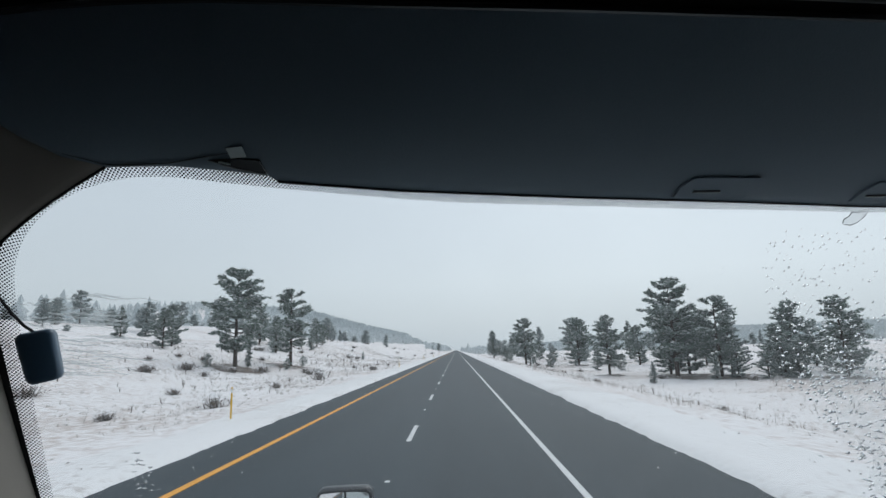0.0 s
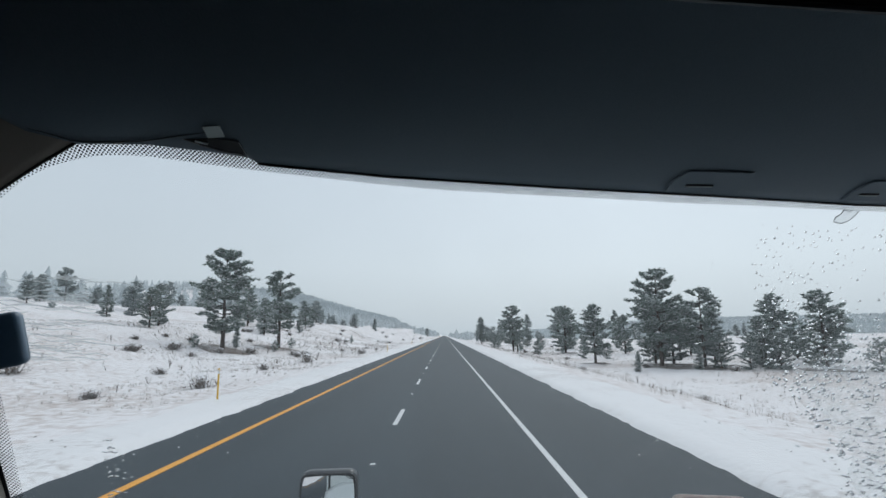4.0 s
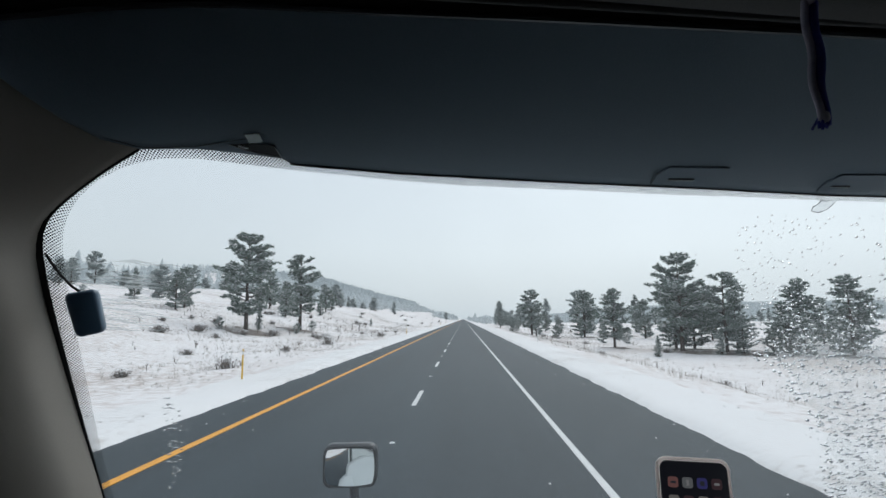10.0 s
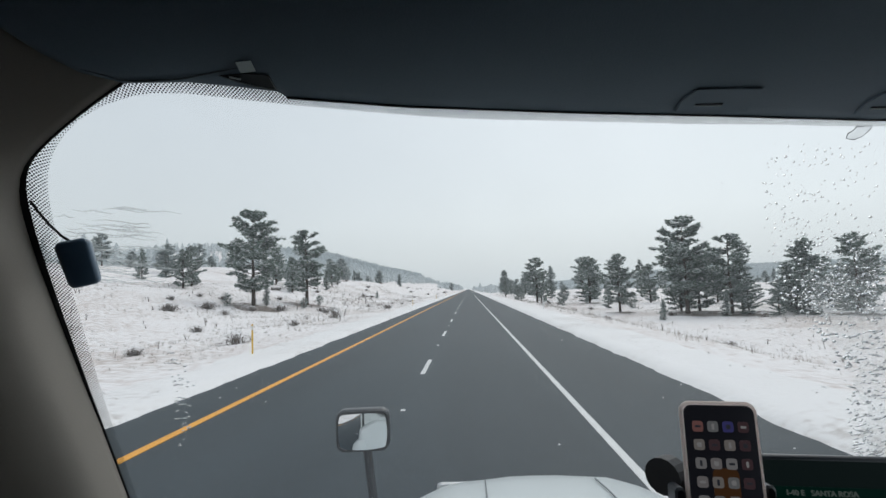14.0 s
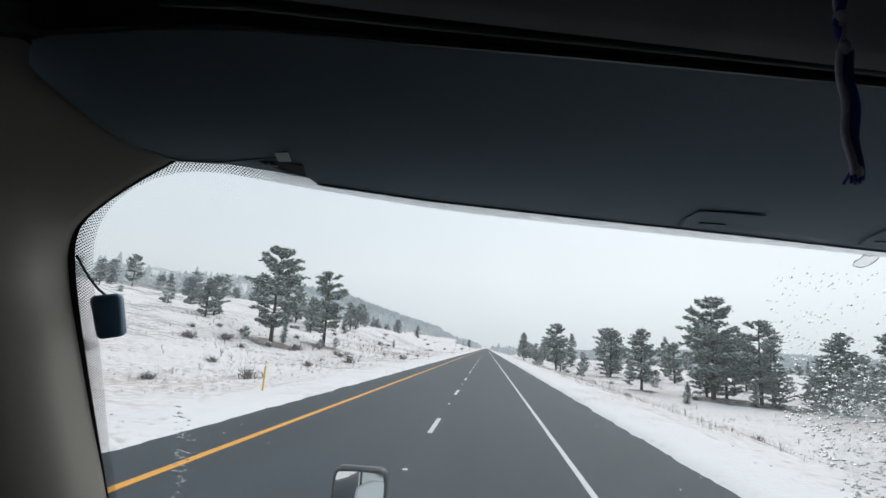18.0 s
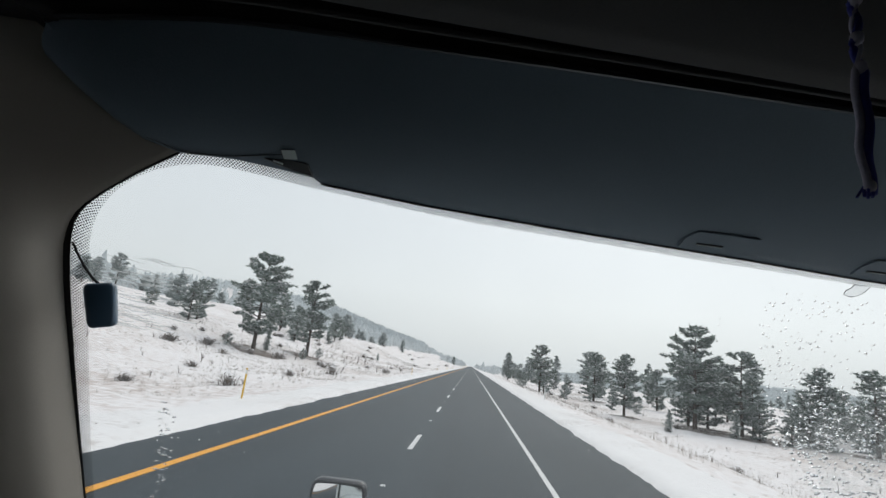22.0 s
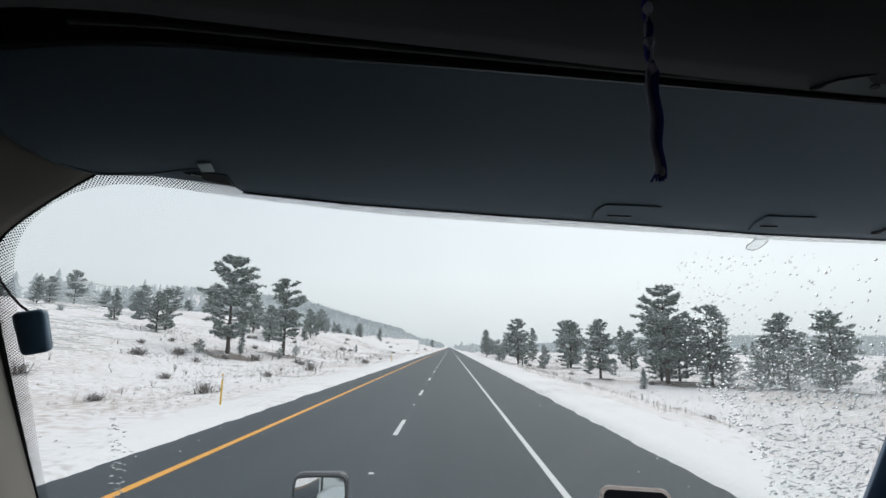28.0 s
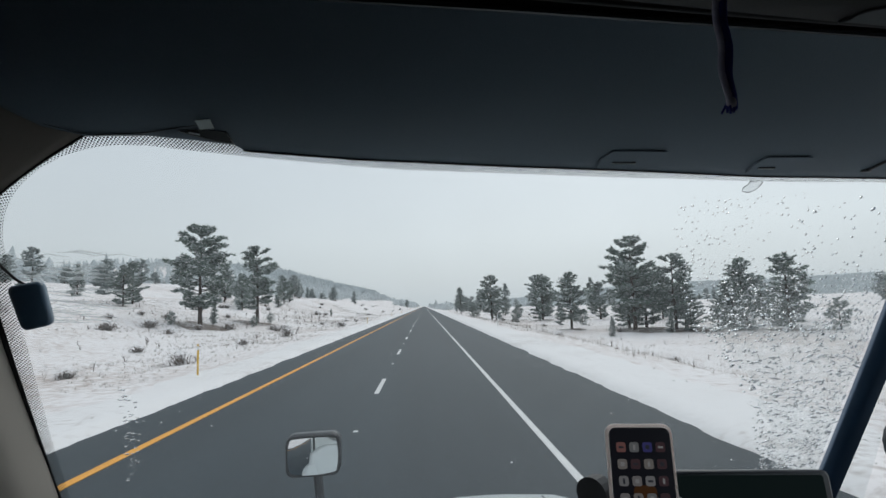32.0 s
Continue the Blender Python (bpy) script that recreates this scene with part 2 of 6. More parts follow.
M_navy = material("navy_blue_trim", (0.026, 0.068, 0.135), 0.6, second=(0.020, 0.054, 0.11), scale=5, grain=60, bump=0.05)
M_vinyl = material("charcoal_padded_vinyl", (0.198, 0.256, 0.312), 0.6, second=(0.166, 0.215, 0.263), scale=4, grain=420, amount=0.4, bump=0.12)
M_liner = material("grey_headliner_cloth", (0.066, 0.064, 0.064), 0.95, second=(0.052, 0.050, 0.050), scale=5, grain=500, amount=0.5, bump=0.1)
M_lamp = material("grey_lamp_plastic", (0.11, 0.125, 0.135), 0.5, second=(0.09, 0.105, 0.115), scale=6, grain=200, amount=0.3, bump=0.05)
M_trim = material("taupe_pillar_plastic", (0.42, 0.385, 0.335), 0.62, second=(0.37, 0.337, 0.292), scale=3, grain=600, amount=0.4, bump=0.04)
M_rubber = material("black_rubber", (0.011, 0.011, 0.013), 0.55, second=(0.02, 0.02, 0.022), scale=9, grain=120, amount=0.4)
M_gloss_black = material("smooth_black_plastic", (0.018, 0.022, 0.028), 0.32, second=(0.012, 0.014, 0.018), scale=8, grain=90, amount=0.3, bump=0.04)
M_camera = material("slate_blue_plastic", (0.095, 0.165, 0.245), 0.3, second=(0.08, 0.14, 0.21), scale=20, grain=200, amount=0.3, bump=0.05)
M_tag = material("pale_label_paper", (0.80, 0.88, 0.87), 0.25, second=(0.70, 0.78, 0.77), scale=30, grain=150, amount=0.3)
M_worn = material("scuffed_pale_plastic", (0.40, 0.42, 0.43), 0.4, second=(0.24, 0.26, 0.27), scale=60, grain=300, amount=0.5, bump=0.05)
M_blue_cord = material("royal_blue_cord", (0.028, 0.036, 0.26), 0.85, second=(0.018, 0.024, 0.18), scale=60, grain=400, amount=0.5)
M_pale_cord = material("pale_grey_cord", (0.42, 0.40, 0.50), 0.85, second=(0.3, 0.29, 0.38), scale=60, grain=400, amount=0.5)
M_case = material("rose_white_phone_case", (0.85, 0.76, 0.72), 0.25, second=(0.75, 0.66, 0.63), scale=10, grain=90, amount=0.3, bump=0.03)
_t = M_case.node_tree
_tl, _mx = _t.nodes.new("ShaderNodeBsdfTranslucent"), _t.nodes.new("ShaderNodeMixShader")
_tl.inputs[0].default_value, _mx.inputs[0].default_value = (0.98, 0.93, 0.91, 1), 0.65
_t.links.new(_t.nodes["Principled BSDF"].outputs[0], _mx.inputs[1])
_t.links.new(_tl.outputs[0], _mx.inputs[2])
_t.links.new(_mx.outputs[0], _t.nodes["Material Output"].inputs[0])
M_dash = material("dark_dashboard_vinyl", (0.022, 0.024, 0.026), 0.65, second=(0.016, 0.017, 0.019), scale=5, grain=380, amount=0.4, bump=0.3)
M_tyre = material("tyre_rubber", (0.018, 0.018, 0.018), 0.8, scale=6, grain=60)
M_rim = material("brushed_alloy", (0.55, 0.56, 0.57), 0.35, 0.9, scale=6, grain=60)
M_red = material("red_truck_paint", (0.35, 0.02, 0.02), 0.35, scale=2, grain=30, amount=0.2, bump=0.02)
M_trailer = material("white_trailer_panel", (0.62, 0.64, 0.64), 0.45, second=(0.5, 0.52, 0.52), scale=0.7, grain=12, amount=0.35, bump=0.03)
M_windowdark = material("tinted_window", (0.02, 0.025, 0.03), 0.08, scale=3, grain=20, bump=0)
M_seat = material("grey_seat_cloth", (0.06, 0.06, 0.065), 0.9, scale=6, grain=300)
M_sticker = bpy.data.materials.new("clear_film_remnant")
M_sticker.use_nodes = True
_t = M_sticker.node_tree
_t.nodes.clear()
_o, _mx, _mx2 = _t.nodes.new("ShaderNodeOutputMaterial"), _t.nodes.new("ShaderNodeMixShader"), _t.nodes.new("ShaderNodeMixShader")
_tr, _tl, _df, _nz = _t.nodes.new("ShaderNodeBsdfTransparent"), _t.nodes.new("ShaderNodeBsdfTranslucent"), _t.nodes.new("ShaderNodeBsdfDiffuse"), _t.nodes.new("ShaderNodeTexNoise")
_tl.inputs[0].default_value, _df.inputs[0].default_value, _nz.inputs["Scale"].default_value = (0.8, 0.83, 0.83, 1), (0.5, 0.5, 0.5, 1), 90
_mx2.inputs[0].default_value = 0.3
_t.links.new(_tl.outputs[0], _mx2.inputs[1])
_t.links.new(_df.outputs[0], _mx2.inputs[2])
_nm = _t.nodes.new("ShaderNodeMath")
_nm.operation = "MULTIPLY"
_nm.inputs[1].default_value = 0.38
_t.links.new(_nz.outputs[0], _nm.inputs[0])
_t.links.new(_nm.outputs[0], _mx.inputs[0])
_t.links.new(_tr.outputs[0], _mx.inputs[1])
_t.links.new(_mx2.outputs[0], _mx.inputs[2])
_t.links.new(_mx.outputs[0], _o.inputs[0])

M_streak = M_sticker.copy()
M_streak.name = "wiped_slush"
for _n in M_streak.node_tree.nodes:
    if _n.type == "MATH":
        _n.inputs[1].default_value = 1.1

M_mirror = bpy.data.materials.new("silvered_mirror")
M_mirror.use_nodes = True
_b = M_mirror.node_tree.nodes["Principled BSDF"]
_b.inputs["Base Color"].default_value, _b.inputs["Metallic"].default_value, _b.inputs["Roughness"].default_value = (0.8, 0.82, 0.83, 1), 1.0, 0.02

M_drop = bpy.data.materials.new("rain_water")
M_drop.use_nodes = True
_t = M_drop.node_tree
_t.nodes.clear()
_o, _mx, _tr, _rf = _t.nodes.new("ShaderNodeOutputMaterial"), _t.nodes.new("ShaderNodeMixShader"), _t.nodes.new("ShaderNodeBsdfTransparent"), _t.nodes.new("ShaderNodeBsdfGlass")
_rf.inputs["Roughness"].default_value, _rf.inputs["IOR"].default_value = 0.0, 1.33
_mx.inputs[0].default_value = 0.8
_t.links.new(_tr.outputs[0], _mx.inputs[1])
_t.links.new(_rf.outputs[0], _mx.inputs[2])
_t.links.new(_mx.outputs[0], _o.inputs[0])

M_glass = bpy.data.materials.new("windscreen_glass")
M_glass.use_nodes = True
_t = M_glass.node_tree
_t.nodes.clear()
_o, _mx = _t.nodes.new("ShaderNodeOutputMaterial"), _t.nodes.new("ShaderNodeMixShader")
_tr, _gl, _fr = _t.nodes.new("ShaderNodeBsdfTransparent"), _t.nodes.new("ShaderNodeBsdfGlossy"), _t.nodes.new("ShaderNodeFresnel")
_tr.inputs[0].default_value, _gl.inputs["Roughness"].default_value, _fr.inputs[0].default_value = (0.95, 0.975, 0.98, 1), 0.03, 1.2
_t.links.new(_fr.outputs[0], _mx.inputs[0])
_t.links.new(_tr.outputs[0], _mx.inputs[1])
_t.links.new(_gl.outputs[0], _mx.inputs[2])
# translucent veil on the glass, added to imitate haze and lift the darks outside
_film, _fm, _fn, _fr2 = _t.nodes.new("ShaderNodeBsdfTranslucent"), _t.nodes.new("ShaderNodeMixShader"), _t.nodes.new("ShaderNodeTexNoise"), _t.nodes.new("ShaderNodeMapRange")
_film.inputs[0].default_value, _fn.inputs["Scale"].default_value = (0.78, 0.84, 0.88, 1), 5.0
_fr2.inputs["To Min"].default_value, _fr2.inputs["To Max"].default_value = 0.035, 0.06
_t.links.new(_fn.outputs[0], _fr2.inputs[0])
_t.links.new(_fr2.outputs[0], _fm.inputs[0])
_t.links.new(_mx.outputs[0], _fm.inputs[1])
_t.links.new(_film.outputs[0], _fm.inputs[2])
_t.links.new(_fm.outputs[0], _o.inputs[0])

# printed ceramic dots round the edge of the windscreen: u runs along the band, v from the edge inwards, both in metres
M_frit = bpy.data.materials.new("ceramic_dot_print")
M_frit.use_nodes = True
_t = M_frit.node_tree
_t.nodes.clear()
_o, _mx = _t.nodes.new("ShaderNodeOutputMaterial"), _t.nodes.new("ShaderNodeMixShader")
_tr, _df = _t.nodes.new("ShaderNodeBsdfTransparent"), _t.nodes.new("ShaderNodeBsdfDiffuse")
_df.inputs[0].default_value = (0.02, 0.02, 0.022, 1)
_uv, _sp = _t.nodes.new("ShaderNodeTexCoord"), _t.nodes.new("ShaderNodeSeparateXYZ")
_t.links.new(_uv.outputs["UV"], _sp.inputs[0])


def _math(op, a, b=None, c=None):
    n = _t.nodes.new("ShaderNodeMath")
    n.operation = op
    for i, v in enumerate((a, b, c)):
        if v is None:
            continue
        if isinstance(v, (int, float)):
            n.inputs[i].default_value = v
        else:
            _t.links.new(v, n.inputs[i])
    return n.outputs[0]


PITCH = 0.0042
_u, _v = _math("DIVIDE", _sp.outputs[0], PITCH), _math("DIVIDE", _sp.outputs[1], PITCH)
_a, _c = _math("ADD", _u, _v), _math("SUBTRACT", _u, _v)
_fa, _fc = _math("SUBTRACT", _math("FRACT", _a), 0.5), _math("SUBTRACT", _math("FRACT", _c), 0.5)
_d = _math("SQRT", _math("ADD", _math("MULTIPLY", _fa, _fa), _math("MULTIPLY", _fc, _fc)))
_size = _math("MULTIPLY_ADD", _sp.outputs[1], -7.0, 0.535)
_hit = _math("LESS_THAN", _d, _math("MAXIMUM", _size, 0.15))
_t.links.new(_hit, _mx.inputs[0])
_t.links.new(_tr.outputs[0], _mx.inputs[1])
_t.links.new(_df.outputs[0], _mx.inputs[2])
_t.links.new(_mx.outputs[0], _o.inputs[0])

# ---------------------------------------------------------------- mesh helpers


def mesh_from(name, verts, faces, mat, smooth=False):
    me = bpy.data.meshes.new(name)
    me.from_pydata([tuple(v) for v in verts], [], faces)
    me.update()
    if mat:
        me.materials.append(mat)
    if smooth:
        me.polygons.foreach_set("use_smooth", [True] * len(me.polygons))
    return me


def attach(name, me, parent, label=""):
    ob = new(name, me)
    ob.parent = parent
    if label:
        ob["label"] = label
    return ob


def part(name, bm, mat, parent, label="", smooth=False):
    me = bpy.data.meshes.new(name)
    bm.normal_update()
    bm.to_mesh(me)
    bm.free()
    me.materials.append(mat)
    if smooth:
        me.polygons.foreach_set("use_smooth", [True] * len(me.polygons))
    return attach(name, me, parent, label)


def thing(name, label, category, at=(0, 0, 0), group="", kind=""):
    ob = new(name)
    ob.location = at
    ob.empty_display_size = 0.1
    return tagged(ob, label, category, group, kind)


def box(bm, c, s, m=None, bevel=0.0):
    r = bmesh.ops.create_cube(bm, size=1.0)
    mat = Matrix.Translation(c) @ Matrix.Diagonal((*s, 1))
    if m is not None:
        mat = m @ mat
    bmesh.ops.transform(bm, matrix=mat, verts=r["verts"])
    if bevel:
        edges = list({e for v in r["verts"] for e in v.link_edges})
        bmesh.ops.bevel(bm, geom=edges, offset=bevel, segments=2, affect="EDGES", profile=0.5)
    return bm


def solid(c, s, bevel=0.0, m=None):
    return box(bmesh.new(), c, s, m, bevel)


def tube(bm, pts, radii, sides=8, caps=True):
    """A tapered tube along pts."""
    rings = []
    n = len(pts)
    for i, p in enumerate(pts):
        d = (Vector(pts[min(i + 1, n - 1)]) - Vector(pts[max(i - 1, 0)])).normalized()
        a = d.orthogonal().normalized() if abs(d.z) > 0.95 else d.cross(Vector((0, 0, 1))).normalized()
        b = d.cross(a)
        r = radii[i] if not isinstance(radii, (int, float)) else radii
        rings.append([bm.verts.new(Vector(p) + (a * math.cos(2 * math.pi * k / sides) + b * math.sin(2 * math.pi * k / sides)) * r) for k in range(sides)])
    for r0, r1 in zip(rings, rings[1:]):
        for k in range(sides):
            bm.faces.new((r0[k], r0[(k + 1) % sides], r1[(k + 1) % sides], r1[k]))
    if caps:
        bm.faces.new(rings[0][::-1])
        bm.faces.new(rings[-1])
    return bm


def loft(rows, thickness=None):
    """A sheet through rows of points; thickness: a vector that gives it a back."""
    bm = bmesh.new()
    vs = [[bm.verts.new(p) for p in row] for row in rows]
    for a, b in zip(vs, vs[1:]):
        for i in range(len(a) - 1):
            bm.faces.new((a[i], a[i + 1], b[i + 1], b[i]))
    if thickness is not None:
        ws = [[bm.verts.new(Vector(v.co) + Vector(thickness)) for v in row] for row in vs]
        for a, b in zip(ws, ws[1:]):
            for i in range(len(a) - 1):
                bm.faces.new((a[i], b[i], b[i + 1], a[i + 1]))
        rim = vs[0] + [r[-1] for r in vs[1:]] + vs[-1][-2::-1] + [r[0] for r in vs[-2:0:-1]]
        rim2 = ws[0] + [r[-1] for r in ws[1:]] + ws[-1][-2::-1] + [r[0] for r in ws[-2:0:-1]]
        for i in range(len(rim)):
            j = (i + 1) % len(rim)
            bm.faces.new((rim[i], rim2[i], rim2[j], rim[j]))
    return bm


def rounded_plate(w, h, d, r, m=None, steps=5):
    """A plate w by h with rounded corners, d deep, its face towards -y, centred."""
    bm = bmesh.new()
    ring = []
    for cx, cz, a0 in ((w / 2 - r, h / 2 - r, 0), (-w / 2 + r, h / 2 - r, 90), (-w / 2 + r, -h / 2 + r, 180), (w / 2 - r, -h / 2 + r, 270)):
        for k in range(steps + 1):
            a = radians(a0 + 90 * k / steps)
            ring.append((cx + r * math.cos(a), cz + r * math.sin(a)))
    lay = []
    for y, inset in ((-d / 2, min(d * 0.25, r * 0.5)), (-d / 2 + min(d * 0.25, r * 0.5), 0), (d / 2 - min(d * 0.25, r * 0.5), 0), (d / 2, min(d * 0.25, r * 0.5))):
        lay.append([bm.verts.new((x * (1 - 2 * inset / w), y, z * (1 - 2 * inset / h))) for x, z in ring])
    for a, b in zip(lay, lay[1:]):
        for i in range(len(a)):
            j = (i + 1) % len(a)
            bm.faces.new((a[i], a[j], b[j], b[i]))
    bm.faces.new(lay[0][::-1])
    bm.faces.new(lay[-1])
    bmesh.ops.recalc_face_normals(bm, faces=bm.faces[:])
    if m is not None:
        bm.transform(m)
    return bm


def smooth01(x):
    x = np.clip(x, 0, 1)
    return x * x * (3 - 2 * x)


# ---------------------------------------------------------------- the land
# along the road (y, in metres ahead of the truck): rise of the land 35 m left and 22 m right of the pavement
LEFT_Y = (-900, -300, -220, -120, -60, 0, 60, 110, 150, 200, 260, 330, 370, 410, 460, 530, 600, 640, 790, 1000, 2000)
LEFT_Z = (3, 2.5, 3, 2, 3, 4.5, 5.6, 7.5, 8.2, 5.5, 4.2, 4.8, 5.2, 5.8, 7.5, 6, 5, 4.5, 4.5, 5, 8)
RIGHT_Y = (-900, -300, -230, -150, -120, 0, 70, 105, 135, 160, 200, 280, 380, 440, 530, 640, 780, 1200)
RIGHT_Z = (2, 3.5, 4.5, 0, -1, -0.8, -0.3, 1.4, 0.9, 2.6, 0.8, -2.4, -1.8, -0.2, -1.0, -3.2, -4.6, -5)
ROAD_L, ROAD_R = -7.25, 5.0
# the tables run along the whole drive; the truck stands this far along it
ALONG = 261.0


def wave(x, y, s, seed):
    """A smooth, aperiodic wave field for numpy arrays."""
    rs = np.random.RandomState(seed)
    out = np.zeros_like(x)
    for k in range(7):
        a, f, p = rs.uniform(0, math.pi), rs.uniform(0.6, 1.7) / s, rs.uniform(0, 6.28)
        out = out + np.sin((x * np.cos(a) + y * np.sin(a)) * f * 6.28 + p)
    return out / 7


def land(x, y):
    x, y = np.asarray(x, float), np.asarray(y, float)
    zl, zr = np.interp(y + ALONG, LEFT_Y, LEFT_Z), np.interp(y + ALONG, RIGHT_Y, RIGHT_Z)
    ul, ur = ROAD_L - x, x - ROAD_R
    left = zl * smooth01((ul - 3) / 34) ** 1.6 + 0.13 * np.clip(ul - 37, 0, 60) + 0.035 * np.clip(ul - 97, 0, 90) - 2.4 * np.exp(-((ul - 66.75) / 7) ** 4)
    right = zr * smooth01((ur - 2.5) / 12)
    side = np.where(x < -1, left, right)
    u = np.maximum(ul, ur)
    edge = u + 0.16 * wave(x * 0, y, 3.1, 3) + 0.1 * wave(x * 0, y, 0.9, 4)
    berm = -0.07 + 0.20 * smooth01((edge + 0.05) / 0.55) - 0.05 * smooth01((edge - 1.6) / 1.2)
    rough = smooth01((u - 2.2) / 4) * (0.16 * wave(x, y, 6, 11) + 0.045 * wave(x, y, 2.3, 12)) + 0.03 * smooth01(u / 1.0) * wave(x, y, 1.1, 13)
    big = smooth01((u - 25) / 60) * 1.2 * wave(x, y, 90, 14)
    far = np.hypot(x, y)
    hill = 105 * np.exp(-(((x + 520) / 300) ** 2 + ((y - 1420) / 420) ** 2))
    hill = hill + 52 * np.exp(-(((x + 400) / 190) ** 2 + ((y - 760) / 280) ** 2))
    hill = hill + 34 * np.exp(-(((x - 760) / 420) ** 2 + ((y - 1750) / 500) ** 2))
    hill = hill + 40 * np.exp(-(((x - 1500) / 600) ** 2 + ((y - 1300) / 900) ** 2)) + 90 * np.exp(-(((x + 1500) / 600) ** 2 + ((y - 700) / 900) ** 2))
    ridge = smooth01((far - 2200) / 900) * 20 * (1 + 0.4 * wave(x, y, 900, 15)) * smooth01((np.abs(x) - 60) / 200)
    return berm + side + rough + big + hill * smooth01((u - 30) / 120) + ridge


def ramp_steps(stops):
    out = []
    for (a, b, n) in stops:
        out += list(np.linspace(a, b, n, endpoint=False))
    return np.array(out + [stops[-1][1]])


gx = ramp_steps(((-4000, -900, 14), (-900, -250, 22), (-250, -60, 36), (-60, -20, 45), (-20, -9.5, 32), (-9.5, -6.6, 30), (-6.6, 4.4, 6), (4.4, 7.2, 30), (7.2, 18, 32), (18, 60, 45), (60, 250, 34), (250, 900, 22), (900, 4000, 14)))
gy = ramp_steps(((-2500, -700, 14), (-700, -40, 80), (-40, 4, 16), (4, 40, 95), (40, 110, 95), (110, 260, 90), (260, 700, 110), (700, 1800, 80), (1800, 4500, 26)))
GX, GY = np.meshgrid(gx, gy)
GZ = land(GX, GY)
gv = np.stack([GX, GY, GZ], -1).reshape(-1, 3)
nx, ny = len(gx), len(gy)
ii = (np.arange(ny - 1)[:, None] * nx + np.arange(nx - 1)[None, :]).ravel()
gf = np.stack([ii, ii + 1, ii + nx + 1, ii + nx], -1)
ground = new("ground", mesh_from("ground", gv.tolist(), gf.tolist(), M_ground, True))
tagged(ground, "snow-covered open land with dry grass showing through", "ground", kind="structure")

# ---------------------------------------------------------------- the road
road = thing("road", "dark asphalt highway with snow along both edges", "road", kind="structure")
part("carriageway", solid(((ROAD_L - 0.5 + ROAD_R + 0.5) / 2, 950, -0.15), (ROAD_R - ROAD_L + 1.0, 3900, 0.3)), M_asphalt, road)
part("edge_line", solid((-5.68, 950, 0.003), (0.19, 3900, 0.012)), M_yellow_line, road, "solid yellow edge line")
part("edge_line", solid((2.13, 950, 0.003), (0.13, 3900, 0.012)), M_white_line, road, "solid white edge line")
dash = mesh_from("lane_dash", [(x, y, z) for z in (0, 0.009) for y in (0, 3.05) for x in (-0.07, 0.07)],
                 [(4, 5, 7, 6), (0, 1, 5, 4), (2, 6, 7, 3), (0, 4, 6, 2), (1, 3, 7, 5)], M_white_line)
marker = mesh_from("lane_marker", [(-.055, -.05, 0), (.055, -.05, 0), (.055, .05, 0), (-.055, .05, 0), (-.04, -.02, .02), (.04, -.02, .02), (.04, .02, .02), (-.04, .02, .02)],
                   [(4, 5, 6, 7), (0, 1, 5, 4), (1, 2, 6, 5), (2, 3, 7, 6), (3, 0, 4, 7)], M_sign_white)
for k in range(-24, 68):
    d = attach("lane_dash", dash, road)
    d.location = (-1.51, 15.25 + 12.19 * k, 0.001)
    d = attach("lane_marker", marker, road)
    d.location = (-1.51, 15.25 + 12.19 * k - 4.5, 0.001)
# crumbs of snow and grit on the pavement
cv, cf = [], []
rs = random.Random(5)
for k in range(90):
    side = rs.random()
    x0 = ROAD_R - abs(rs.gauss(0, 0.7)) if side < 0.45 else ROAD_L + abs(rs.gauss(0, 0.6)) if side < 0.85 else rs.uniform(-5, 4)
    y0, s, n = rs.uniform(5, 70), rs.uniform(0.008, 0.03), len(cv)
    cv += [(x0 - s, y0, 0.0), (x0, y0 - s, 0.0), (x0 + s, y0, 0.0), (x0, y0 + s, 0.0), (x0, y0, s * 0.9)]
    cf += [(n, n + 1, n + 4), (n + 1, n + 2, n + 4), (n + 2, n + 3, n + 4), (n + 3, n, n + 4)]
tagged(attach("snow_crumbs", mesh_from("snow_crumbs", cv, cf, M_snow), road, "crumbs of snow and grit"), kind="stuff")

# ploughed snow banks along both edges, smooth and clean
for side, x_in, sign in (("left", ROAD_L, -1), ("right", ROAD_R, 1)):
    ys = ramp_steps(((-60, 4, 30), (4, 60, 180), (60, 200, 180), (200, 700, 160), (700, 1800, 60)))
    us = np.array([0.02, 0.12, 0.25, 0.45, 0.8, 1.2, 1.7, 2.1, 2.5, 2.8])
    UU, YY = np.meshgrid(us, ys)
    spread = 1.0 + 0.22 * wave(YY * 0, YY, 9, 21 + sign) + 0.1 * wave(YY * 0, YY, 2.3, 22 + sign)
    XX = x_in + sign * UU * (0.75 + 0.25 * spread) * np.where(UU > 1.5, spread, 1)
    ZZ = land(XX, YY) + 0.035 * np.sin(np.pi * np.clip(UU / 2.8, 0, 1)) ** 0.5 + 0.022 * wave(XX, YY, 0.7, 24) * (UU > 0.05) - 0.01 * (UU > 2.7) - 0.012 * (UU < 0.05)
    vv = np.stack([XX, YY, ZZ], -1).reshape(-1, 3)
    n_u = len(us)
    q = (np.arange(len(ys) - 1)[:, None] * n_u + np.arange(n_u - 1)[None, :]).ravel()
    ff = np.stack([q, q + 1, q + n_u + 1, q + n_u], -1)
    if sign < 0:
        ff = ff[:, ::-1]
    tagged(new("snow_bank_" + side, mesh_from("snow_bank", vv.tolist(), ff.tolist(), M_bank, True)), "smooth ploughed snow bank along the pavement", "snow bank", kind="structure")

